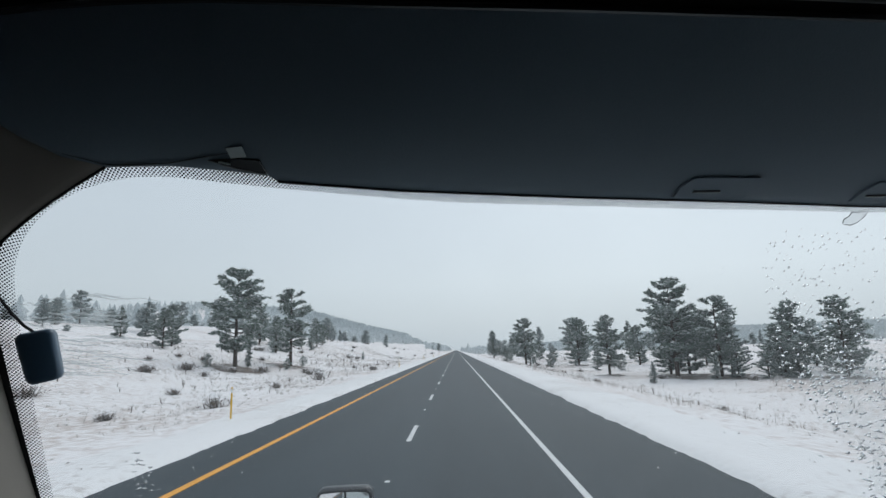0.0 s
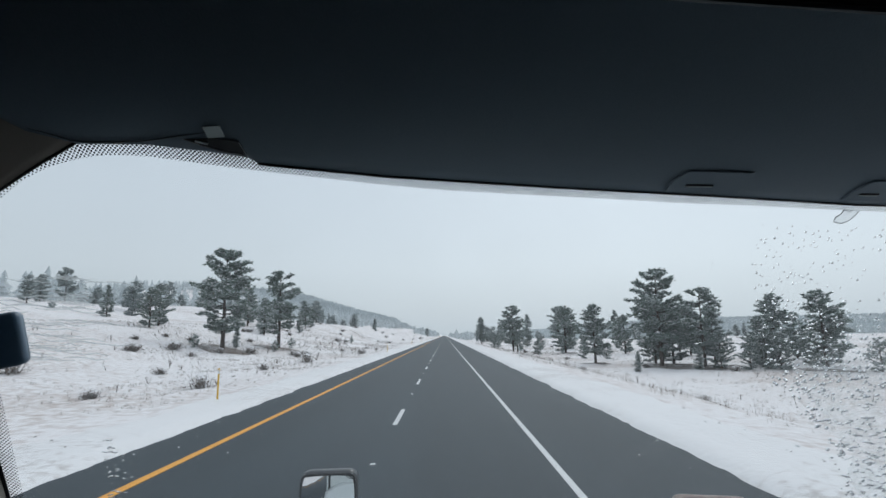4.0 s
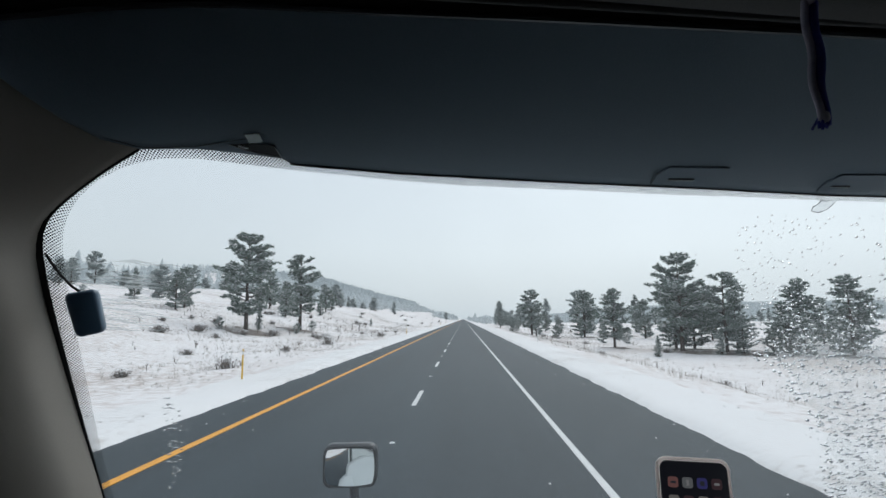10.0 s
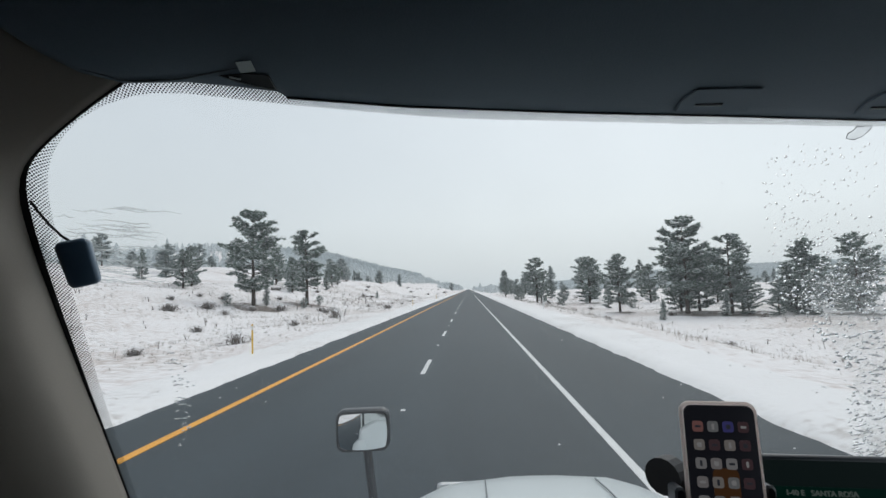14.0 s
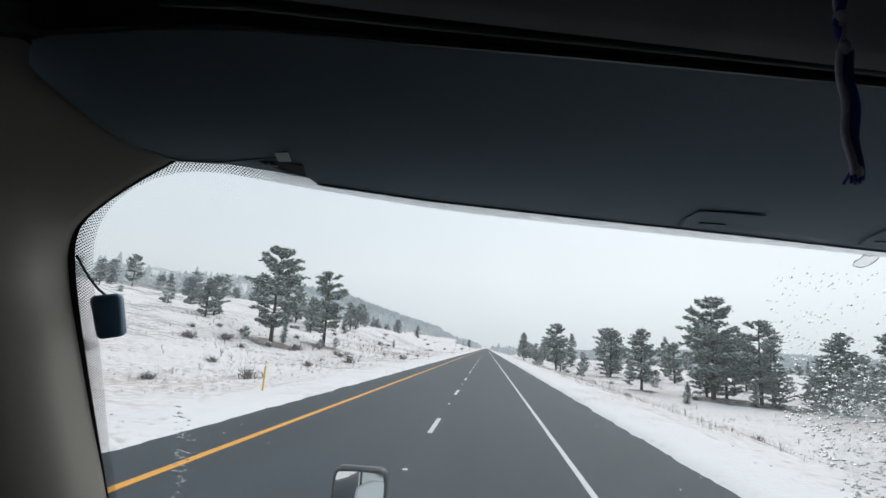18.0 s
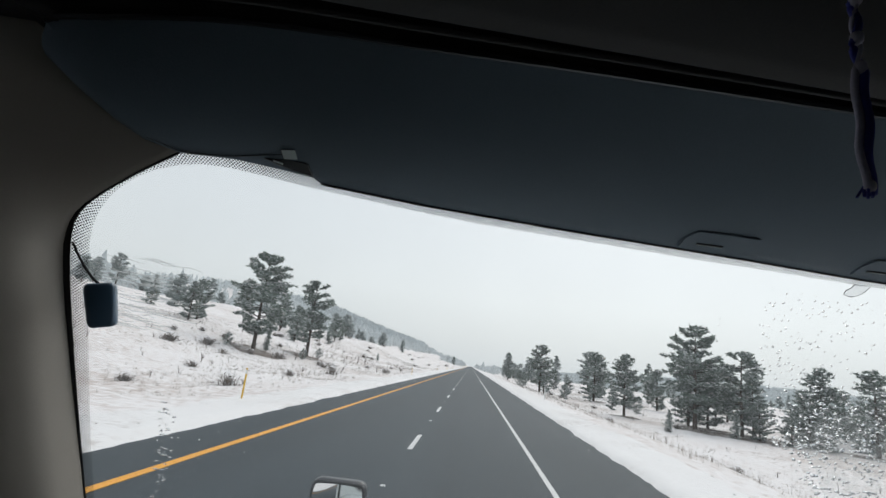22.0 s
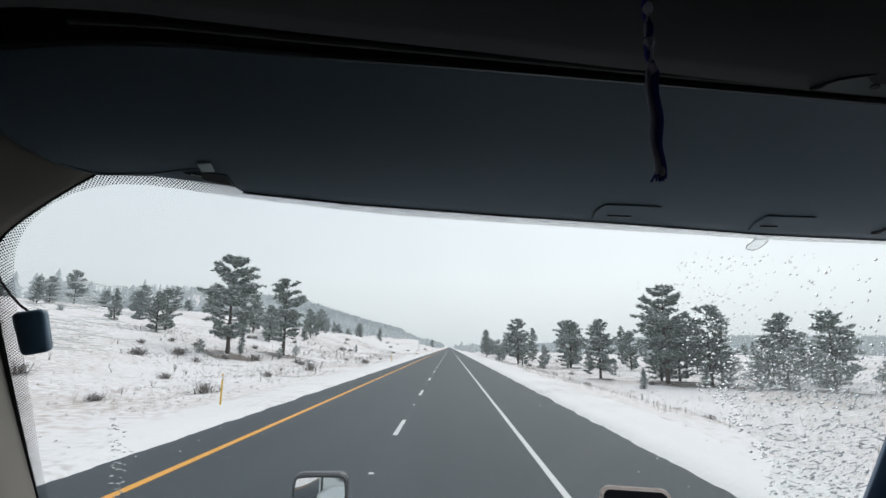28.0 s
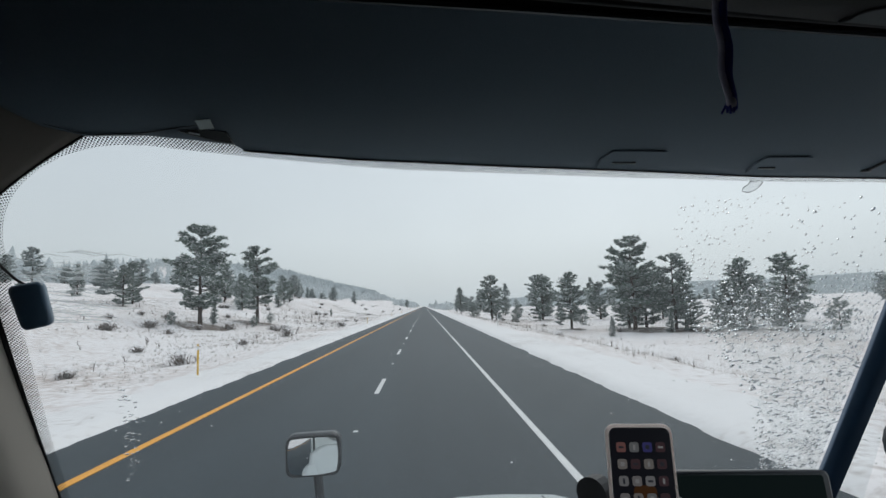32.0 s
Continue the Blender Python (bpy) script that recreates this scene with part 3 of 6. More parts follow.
# clods of dirt and gravel thrown onto the banks by the plough
rs = random.Random(15)
cv, cf = [], []
for k in range(190):
    right = rs.random() < 0.65
    y0 = 6 + 140 * rs.random() ** 1.7
    u0 = abs(rs.gauss(1.9, 0.5)) if right else abs(rs.gauss(2.2, 0.8))
    x0 = ROAD_R + u0 if right else ROAD_L - u0
    z0, s_, n = float(land(x0, y0)) + 0.03, rs.uniform(0.015, 0.06), len(cv)
    st_ = rs.uniform(1.0, 3.0)
    cv += [(x0 - s_, y0, z0 - 0.02), (x0, y0 - s_ * st_, z0 - 0.02), (x0 + s_, y0, z0 - 0.02), (x0, y0 + s_ * st_, z0 - 0.02), (x0 + s_ * 0.2, y0, z0 + s_ * 0.5)]
    cf += [(n, n + 1, n + 4), (n + 1, n + 2, n + 4), (n + 2, n + 3, n + 4), (n + 3, n, n + 4)]
tagged(new("dirt_clods", mesh_from("dirt_clods", cv, cf, M_twig)), "small dark clods of dirt on the snow banks", "dirt", kind="stuff")

# the other carriageway, beyond the rise on the left
OTHER_X = -74.0
oy = np.linspace(-600, 1900, 120)
def other_z(y):
    return land(np.full_like(np.asarray(y, float), OTHER_X), y)
other = thing("opposite_road", "distant asphalt carriageway with snowy edges", "road", kind="structure")
oz = other_z(oy)
part("carriageway", loft([[(OTHER_X - 5.5, y, z + 0.22) for y, z in zip(oy, oz)], [(OTHER_X + 5.5, y, z + 0.22) for y, z in zip(oy, oz)]], (0, 0, -1.2)), M_asphalt, other)

# ---------------------------------------------------------------- trees


def pine_parts(seed, crown_from, width, limbs, droop, peak, clumps, dome, fine, needles):
    """Mesh data of a ten-metre pine: trunk, limbs, needle tufts and the snow that lies on them."""
    r = random.Random(seed)
    bm = bmesh.new()
    bend = [(r.uniform(-.12, .12), r.uniform(-.12, .12)) for _ in range(7)]
    line = [Vector((bend[i][0] * i / 6, bend[i][1] * i / 6, 10 * i / 6 - (0.4 if i == 0 else 0))) for i in range(7)]
    tube(bm, line, [0.24, 0.2, 0.165, 0.13, 0.09, 0.05, 0.015], 8)
    trunk = bpy.data.meshes.new("trunk")
    bm.to_mesh(trunk)
    bm.free()
    trunk.materials.append(M_bark)
    lb = bmesh.new()
    nv, nf, sv, sf = [], [], [], []

    def tuft(c, s):
        n = len(nv)
        blades = 8
        for b in range(blades):
            a, e = r.uniform(0, 6.283), r.uniform(-0.3, 1.0)
            d = Vector((math.cos(a) * math.cos(e), math.sin(a) * math.cos(e), math.sin(e)))
            w = d.orthogonal().normalized()
            w.rotate(Matrix.Rotation(r.uniform(0, 6.283), 3, d))
            l = s * r.uniform(0.7, 1.25)
            i = len(nv)
            nv.extend([c + w * l * 0.30, c - w * l * 0.30, c + d * l])
            nf.append((i, i + 1, i + 2))
        if r.random() < 0.26:
            i, k = len(sv), 5
            t = c + Vector((0, 0, s * 0.62))
            q = s * r.uniform(0.36, 0.70)
            sv.append(t + Vector((0, 0, q * 0.28)))
            a0 = r.uniform(0, 6)
            for j in range(k):
                g = q * r.uniform(0.6, 1.25)
                sv.append(t + Vector((math.cos(a0 + 6.283 * j / k) * g, math.sin(a0 + 6.283 * j / k) * g, -q * r.uniform(0.05, 0.35))))
            sf.extend((i, i + 1 + j, i + 1 + (j + 1) % k) for j in range(k))

    for k in range(limbs):
        f = crown_from + (0.985 - crown_from) * (k + r.random()) / limbs
        z = f * 10
        base = line[min(int(f * 6), 5)].lerp(line[min(int(f * 6) + 1, 6)], f * 6 - int(f * 6))
        g = (f - crown_from) / (1 - crown_from)
        up = max(0.0, min(1.0, (g - peak) / (1 - peak)))
        shape = 0.62 + 0.38 * g / peak if g < peak else (1 - up ** 1.9) ** 0.70 if dome else (1 - up) ** 0.78
        length = max(0.25, width * shape * (r.uniform(0.8, 1.08) if r.random() < 0.7 else r.uniform(0.4, 0.8)))
        a = r.uniform(0, 6.283)
        lift = r.uniform(-droop * 0.6, 0.25 + 0.45 * g) if dome else r.uniform(-droop, 0.35)
        d = Vector((math.cos(a), math.sin(a), lift)).normalized()
        tip = base + d * length + Vector((0, 0, 0.12 * length))
        mid = base + d * length * 0.55
        across = Vector((-math.sin(a), math.cos(a), 0))
        tube(lb, [base, mid, tip], [0.05 * (1 - g) + 0.018, 0.03 * (1 - g) + 0.012, 0.008], 4, False)
        count = max(2, int(clumps * (1.9 if fine else 0.75) * (0.4 + length / width)))
        for c in range(count):
            s = r.uniform(0.3, 1.05) ** 0.8
            p = base.lerp(mid, min(1, s / 0.55)) if s < 0.55 else mid.lerp(tip, min(1.05, (s - 0.55) / 0.45))
            fan = r.gauss(0, 0.10 + 0.15 * s * length)
            p = p + across * fan + Vector((r.gauss(0, 0.09), r.gauss(0, 0.09), r.gauss(0, 0.07) + 0.05 - 0.10 * abs(fan)))
            tuft(p, r.uniform(0.22, 0.44) if fine else r.uniform(0.36, 0.64))
    limb = bpy.data.meshes.new("limbs")
    lb.to_mesh(limb)
    lb.free()
    limb.materials.append(M_bark)
    return trunk, limb, mesh_from("crown", nv, nf, needles), mesh_from("snow_load", sv, sf, M_snow)


# broad old pine, tall pine, young cone-shaped pine, ragged open pine, bushy low pine, dense broad pine
SHAPES = ((1, 0.15, 3.0, 56, 0.30, 0.34, 17, True), (2, 0.10, 2.5, 58, 0.30, 0.24, 14, False), (3, 0.04, 2.5, 66, 0.30, 0.10, 13, False),
          (4, 0.18, 2.7, 44, 0.30, 0.40, 15, True), (5, 0.02, 4.0, 58, 0.10, 0.34, 15, True), (6, 0.07, 3.1, 64, 0.25, 0.32, 16, True))
PINES = [pine_parts(*q, True, M_needles) for q in SHAPES]
FAR_PINES = [pine_parts(*q, False, M_hazed_needles) for q in SHAPES]
PINE_LABELS = ("broad old ponderosa pine dusted with snow on open ground", "tall narrow pine with snow along its boughs",
               "young cone-shaped pine standing in the snow", "ragged open-crowned pine with bare lower trunk",
               "low bushy pine half buried in snow", "dense broad pine with snow-laden crown")
tree_count = 0


def pine(kind, x, y, h, turn=None):
    global tree_count
    tree_count += 1
    z = float(land(x, y))
    t = thing("pine_tree", PINE_LABELS[kind], "tree", (x, y, z - 0.05), group="roadside pines")
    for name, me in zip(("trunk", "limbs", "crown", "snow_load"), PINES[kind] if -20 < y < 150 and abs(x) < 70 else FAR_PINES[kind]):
        o = attach(name, me, t)
        if name != "trunk":
            o["kind"] = "stuff"
    s = h / 10
    girth = 1.0 if kind in (0, 1, 3) else 1.05
    t.scale = (s * girth, s * girth, s)
    t.rotation_euler = (0, 0, radians(turn if turn is not None else (tree_count * 137.5) % 360))
    return t


def litter(spots):
    """Bare brown needle litter on the sheltered ground below the nearest crowns, following the slope."""
    v, f = [], []
    r = random.Random(88)
    for x, y, w in spots:
        i, n = len(v), 18
        v.append((x, y, float(land(x, y)) + 0.10))
        for q, lift in ((0.5, 0.075), (1.0, 0.02)):
            for j in range(n):
                a = 6.2832 * j / n
                d = w * q * (r.uniform(0.7, 1.2) if q > 0.6 else 1)
                px, py = x + math.cos(a) * d * 0.9, y + math.sin(a) * d * 1.1
                v.append((px, py, float(land(px, py)) + lift))
        f += [(i, i + 1 + j, i + 1 + (j + 1) % n) for j in range(n)]
        f += [(i + 1 + j, i + 1 + n + j, i + 1 + n + (j + 1) % n, i + 1 + (j + 1) % n) for j in range(n)]
    return tagged(new("needle_litter", mesh_from("needle_litter", v, f, M_litter, True)), "bare brown needle litter below the pines", "ground cover", kind="stuff")


# kind, x, y, height: the two old pines on the left bank and the rise behind them
for k, x, y, h in ((0, -26.1, 59.3, 11.7), (3, -24.3, 73.9, 11.2), (5, -38.3, 65.1, 5.2), (5, -40.5, 71, 5.9), (2, -52.9, 78.2, 5), (5, -82.2, 132.6, 8), (0, -75, 120, 8.5),
                   (5, -84, 100, 5.4), (2, -88, 108, 4.6), (4, -78, 99, 2.8), (1, -81, 52, 9.7), (5, -96, 118, 6.2), (2, -23.3, 126, 2)):
    pine(k, x, y, h)
for k, x, y, h in ((0, -37.6, 135.7, 6.9), (5, -39.4, 148, 6), (5, -36, 100, 6.4), (0, -44, 112, 8), (5, -33, 92, 5), (4, -27.6, 55.7, 1.5), (2, -26.4, 64, 2.6),
                   (4, -24, 79, 1.6), (5, -50, 128, 7.4), (1, -58, 140, 7.8), (4, -22.3, 66.5, 1.5), (2, -34, 118, 5)):
    pine(k, x, y, h)
# along the right of the road
for k, x, y, h in ((0, 14.6, 108, 9.6), (1, 10.4, 142, 7.4), (5, 26.9, 113, 10.2), (0, 22.9, 77.5, 8.8), (1, 44.8, 132, 9.5), (0, 28.8, 67.7, 12.8), (3, 33.4, 65.5, 10.2),
                   (2, 23.2, 61.2, 2.5), (2, 25.3, 109, 2.4), (5, 32.2, 131, 10.2), (5, 43.9, 58.7, 9), (0, 35.7, 158, 11.5), (5, 32.3, 72, 8.6)):
    pine(k, x, y, h)
for k, x, y, h in ((4, 34, 62.8, 4.4), (5, 36.6, 69, 7.2), (5, 30.6, 74, 7.8), (0, 47, 72, 9.6), (4, 41, 66, 4.6), (1, 52.6, 82, 8.4), (4, 24, 127, 3.9),
                   (5, 22.9, 141, 5.4), (4, 10.9, 112, 3.2), (5, 16.8, 117, 7.2), (2, 38, 88, 8.2), (5, 58, 90, 8.2), (4, 39.5, 60, 4.2)):
    pine(k, x, y, h)
for k, x, y, h in ((5, 48, 64, 6.2), (4, 12.6, 120, 3.6), (4, 19.4, 106, 2.8), (2, 29.5, 98, 6.4), (5, 37, 104, 7.8), (0, 50, 108, 8.6), (5, 62, 118, 8),
                   (4, 28, 88, 2.6), (2, 24.6, 90, 4.4), (5, 45, 93, 6.8), (5, 56, 74, 6.6), (4, 47, 55, 3.6)):
    pine(k, x, y, h)
for k, x, y, h in ((4, 38.5, 61, 4.6), (5, 40.5, 65, 6.3), (4, 36.2, 60.5, 3.6), (2, 31, 62, 3.0), (4, 50, 69, 5.0), (5, 54, 78, 7.0)):
    pine(k, x, y, h)
litter(((-25.6, 58.6, 4.0), (-24.0, 73, 3.2), (28.6, 67, 3.4), (33.2, 64.6, 3.6), (22.9, 76.8, 2.4), (31.6, 70.8, 3.0), (14.6, 107, 2.6), (43.6, 57.8, 3.2), (37, 66.5, 3.0), (26.9, 112, 2.6)))
# further along the straight
for k, x, y, h in ((1, 19.3, 274, 12.6), (2, 26.3, 186, 5), (1, 28.2, 171, 9.4), (0, -50.2, 196, 8.5), (5, -54.6, 216, 7), (3, -52.2, 186, 8), (5, 22.7, 201, 7.9),
                   (4, 20.3, 216, 6.3), (2, 18.1, 219, 6.2), (4, 17.2, 204, 5.9), (1, -63.2, 274, 6.9), (0, -67.4, 304, 8.3), (5, -62.4, 254, 7.3), (2, 25.1, 269, 5.9),
                   (5, -70.9, 351, 8.1)):
    pine(k, x, y, h)
for k, x, y, h in ((0, -64.8, 356, 8.5), (2, 47.9, 371, 7.1), (2, 42.9, 441, 5.8), (5, 45.2, 391, 6.3), (0, 36.7, 567, 12.5), (1, 39.1, 507, 9.6), (2, 31.9, 497, 6.1),
                   (5, 45.1, 487, 8.1), (0, -23.1, 677, 11.1), (4, 33.8, 394, 4.9), (3, 38.5, 459, 9.1), (0, -58, 232, 8.4), (5, -47, 262, 7.7), (1, -44, 318, 8.6)):
    pine(k, x, y, h)
# behind the truck, on the stretch that it has passed
for k, x, y, h in ((5, -45.7, -32, 13.4), (5, -64.6, -24, 8.2), (0, 24.2, -24, 9.7), (1, 19, -6, 7), (5, 34, -11, 8), (2, -17.5, -103, 4.3), (3, 38, -154, 13.4), (1, 23.4, -116, 16),
                   (0, 38.2, -121, 12.8), (2, 16.6, -126, 8.2), (0, 14.8, -143, 9.5), (2, -22.1, -166, 5.9), (5, -71.5, -141, 6.7), (4, -48.1, -121, 3.7), (3, 17, -354, 9), (5, 45, -321, 8)):
    pine(k, x, y, h)


def woods(name, label, spots, seed, mat, tiers=5, fronds=4):
    """Distant woodland as one object of many small ragged conifers."""
    r = np.random.RandomState(seed)
    a = np.array(spots)
    x, y, z, h = a.T
    n = len(x)
    w = h * r.uniform(0.22, 0.38, n)
    top = r.rand(n)
    out = []
    for k in range(tiers):
        g = (k + 0.5) / tiers
        rad = w * (1.08 - g) ** (0.45 + 0.5 * top) * (0.5 + 0.5 * min(1, g / 0.2)) * r.uniform(0.75, 1.2, n)
        zb = z + h * (0.02 + 0.86 * g)
        a0 = r.uniform(0, 6.28, n)
        for j in range(fronds):
            t = a0 + 6.283 / fronds * j + r.uniform(-0.4, 0.4, n)
            q = rad * r.uniform(0.6, 1.25, n)
            half = 2.9 / fronds
            out.append(np.stack([np.stack([x, y, zb + h * 0.9 / tiers], -1),
                                 np.stack([x + np.cos(t - half) * q, y + np.sin(t - half) * q, zb - h * 0.06 * r.rand(n)], -1),
                                 np.stack([x + np.cos(t + half) * q, y + np.sin(t + half) * q, zb - h * 0.09 * r.rand(n)], -1)], 1))
    v = np.concatenate(out).reshape(-1, 3)
    f = np.arange(len(v)).reshape(-1, 3)
    return tagged(new(name, mesh_from(name, v.tolist(), f.tolist(), mat)), label, "woods", kind="stuff")


def scatter(n, xr, yr, hr, seed, keep=None):
    r = np.random.RandomState(seed)
    x, y = r.uniform(*xr, n * 4), r.uniform(*yr, n * 4)
    if keep is not None:
        ok = keep(x, y)
        x, y = x[ok], y[ok]
    x, y = x[:n], y[:n]
    y = y - ALONG
    z = land(x, y)
    h = r.uniform(*hr, len(x))
    return [(float(a), float(b), float(c), float(d)) for a, b, c, d in zip(x, y, z, h)]


# haze over these woods comes from their pale needle colour
woods("pine_woods_left", "snowy pine woods over the long hill, haze in their colour", scatter(7500, (-900, -95), (420, 2150), (6, 16), 21, lambda x, y: x < -95 - np.clip(760 - y, 0, 999) * 0.10), 31, M_far_hazed_needles)
woods("pine_woods_hill", "dense snowy pines on the far hill, haze in their colour", scatter(8000, (-950, -130), (1150, 2150), (8, 21), 26, lambda x, y: ((x + 540) / 420) ** 2 + ((y - 1640) / 500) ** 2 < 1), 36, M_far_hazed_needles)
woods("pine_woods_back", "grey line of pines behind the snowy rise", scatter(500, (-420, -150), (400, 780), (6, 11), 22), 32, M_far_hazed_needles)
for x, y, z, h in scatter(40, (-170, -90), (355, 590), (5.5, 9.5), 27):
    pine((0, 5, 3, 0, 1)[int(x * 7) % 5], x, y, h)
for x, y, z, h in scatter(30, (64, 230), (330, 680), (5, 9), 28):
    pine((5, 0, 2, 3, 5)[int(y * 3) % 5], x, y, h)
woods("pine_woods_right", "distant pale pine woods along the flat", scatter(14000, (75, 1300), (960, 2350), (8, 14), 23, lambda x, y: x > 60 + np.clip(1160 - y, 0, 999) * 0.25), 33, M_far_hazed_needles)
woods("pine_woods_verge", "rows of pines flanking the far end of the highway", scatter(330, (-48, 46), (760, 1950), (8, 14), 24, lambda x, y: ((x < -16) & (y > 1000)) | ((x > 13) & (y > 860))), 34, M_far_hazed_needles)
woods("pine_woods_plain", "distant belt of pines across the snowy plain", scatter(4500, (150, 800), (740, 1160), (6, 10), 25), 35, M_far_hazed_needles)

# ---------------------------------------------------------------- brush and grass


def bush_mesh(seed, n):
    r = random.Random(seed)
    v, f = [], []
    for k in range(n):
        a, e, l = r.uniform(0, 6.283), r.uniform(0.25, 1.4), r.uniform(0.5, 1.05)
        b = Vector((r.gauss(0, 0.14), r.gauss(0, 0.14), -0.05))
        d = Vector((math.cos(a) * math.cos(e), math.sin(a) * math.cos(e), math.sin(e) * 0.75))
        w = Vector((-math.sin(a), math.cos(a), 0)) * 0.022
        i = len(v)
        v += [b - w, b + w, b + d * l * 0.7 + w * 0.8, b + d * l * 0.7 - w * 0.8, b + d * l]
        f += [(i, i + 1, i + 2, i + 3), (i + 3, i + 2, i + 4)]
        for c in range(4):
            q = b + d * l * r.uniform(0.55, 1.0)
            o = Vector((r.gauss(0, 0.10), r.gauss(0, 0.10), r.uniform(0.0, 0.16)))
            i = len(v)
            v += [q + w, q - w, q + o]
            f.append((i, i + 1, i + 2))
    return mesh_from("twigs", v, f, M_twig)


BUSHES = [bush_mesh(41, 80), bush_mesh(42, 60), bush_mesh(43, 110)]
BUSH_SNOW = []
for q in range(2):
    r_ = random.Random(60 + q)
    v_, f_ = [], []
    for k in range(16):
        a, d_, s_ = r_.uniform(0, 6.28), r_.uniform(0, 0.6), r_.uniform(0.05, 0.14)
        c_, i = Vector((math.cos(a) * d_, math.sin(a) * d_, 0.72 - 0.5 * d_)), len(v_)
        v_ += [c_ + Vector((0, 0, s_ * 0.5))] + [c_ + Vector((math.cos(1.257 * j) * s_, math.sin(1.257 * j) * s_, -s_ * 0.2)) for j in range(5)]
        f_ += [(i, i + 1 + j, i + 1 + (j + 1) % 5) for j in range(5)]
    BUSH_SNOW.append(mesh_from("snow_cap", v_, f_, M_snow))


def bush(k, x, y, s):
    b = thing("sagebrush", "brown leafless sagebrush poking through the snow", "bush", (x, y, float(land(x, y))), group="roadside brush")
    attach("twigs", BUSHES[k % 3], b)
    tagged(attach("snow_cap", BUSH_SNOW[k % 2], b), kind="stuff")
    b.scale = (s * 1.25, s * 1.25, s)
    b.rotation_euler = (0, 0, k * 2.1)


for k, (x, y, s) in enumerate(((-17.9, 625, 1.8), (-19.2, 650, 1.5), (-26.1, 485, 1.4), (-41.3, 495, 1.5), (-26, 122, 1.6), (-15.2, 22, 0.6), (-19, 34, 0.7), (-24, 48, 0.8),
                               (-18, 62, 0.8), (-29, 75, 0.9), (-17, 84, 0.9), (-35, 90, 1.0), (17, 34, 0.6), (14, 52, 0.7), (26, 66, 0.9), (21, 88, 0.9),
                               (-14, -150, 1.5), (-19, -160, 1.7), (-24, -140, 1.4), (-30, -175, 1.6), (-17, -128, 1.2), (33, 58, 0.9), (46, 70, 1.0))):
    bush(k, x, y - ALONG if y < 0 or y > 400 else y, s)
rs = random.Random(79)
for k in range(22):
    bush(k, rs.uniform(-36, -12.5), rs.uniform(26, 120), rs.uniform(0.6, 1.25))
rs = random.Random(77)
for k in range(46):
    y = rs.uniform(100, 560)
    x = rs.uniform(-55, -13) if rs.random() < 0.7 else rs.uniform(12, 45)
    bush(k, x, y, rs.uniform(0.6, 1.3))


def tufts(name, label, n, seed, region, hr):
    r = random.Random(seed)
    v, f = [], []
    pts = [region(r) for _ in range(n)]
    a = np.array(pts)
    zz = land(a[:, 0], a[:, 1])
    for (x, y), z in zip(pts, zz):
        for b in range(5):
            h, t, o = r.uniform(*hr), r.uniform(0, 6.283), r.uniform(0.0, 0.10)
            w = 0.006 + 0.0011 * math.hypot(x, y) * 0.35
            c = Vector((x + math.cos(t * 3) * o, y + math.sin(t * 3) * o, z - 0.03))
            s = Vector((math.cos(t), math.sin(t), 0)) * w
            i = len(v)
            v += [c - s, c + s, c + Vector((r.gauss(0, 0.25) * h, r.gauss(0, 0.25) * h, h))]
            f.append((i, i + 1, i + 2))
    return tagged(new(name, mesh_from(name, v, f, M_grass)), label, "grass", kind="stuff")


def patchy(xr, yr):
    def pick(r):
        while True:
            x, y = r.uniform(*xr), yr[0] + (yr[1] - yr[0]) * r.random() ** 1.6
            if noise.noise(Vector((x * 0.16, y * 0.07, 3.3))) + noise.noise(Vector((x * 0.5, y * 0.3, 7.1))) * 0.6 > r.uniform(-0.25, 0.45):
                return x, y
    return pick


tufts("dry_grass_left", "straw-coloured dry grass standing out of the snow", 10000, 51, patchy((-48, -10.8), (9, 190)), (0.05, 0.19))
tufts("dry_grass_right", "sparse straw-coloured grass in the snow", 7500, 52, patchy((9.2, 50), (9, 190)), (0.04, 0.16))

# taller weed stalks with snow-bent tips
rs = random.Random(58)
kv, kf = [], []
for k in range(260):
    x, y = (rs.uniform(-40, -12), rs.uniform(14, 120)) if k % 4 else (rs.uniform(11, 40), rs.uniform(14, 110))
    h, a = rs.uniform(0.35, 0.95), rs.uniform(0, 6.28)
    base, w = Vector((x, y, float(land(x, y)) - 0.05)), Vector((math.cos(a), math.sin(a), 0)) * (0.009 + 0.00035 * y)
    for q in range(3):
        tip = base + Vector((rs.gauss(0, 0.16) * h, rs.gauss(0, 0.16) * h, h * rs.uniform(0.6, 1)))
        mid = base.lerp(tip, 0.55) + Vector((0, 0, 0.04))
        i = len(kv)
        kv += [base - w, base + w, mid + w * 0.8, mid - w * 0.8, tip]
        kf += [(i, i + 1, i + 2, i + 3), (i + 3, i + 2, i + 4)]
tagged(new("weed_stalks", mesh_from("weed_stalks", kv, kf, M_twig)), "dead brown weed stalks standing in the snow", "weeds", kind="stuff")

# bunches of tall pale grass beyond the right-hand bank
rs = random.Random(64)
kv, kf = [], []
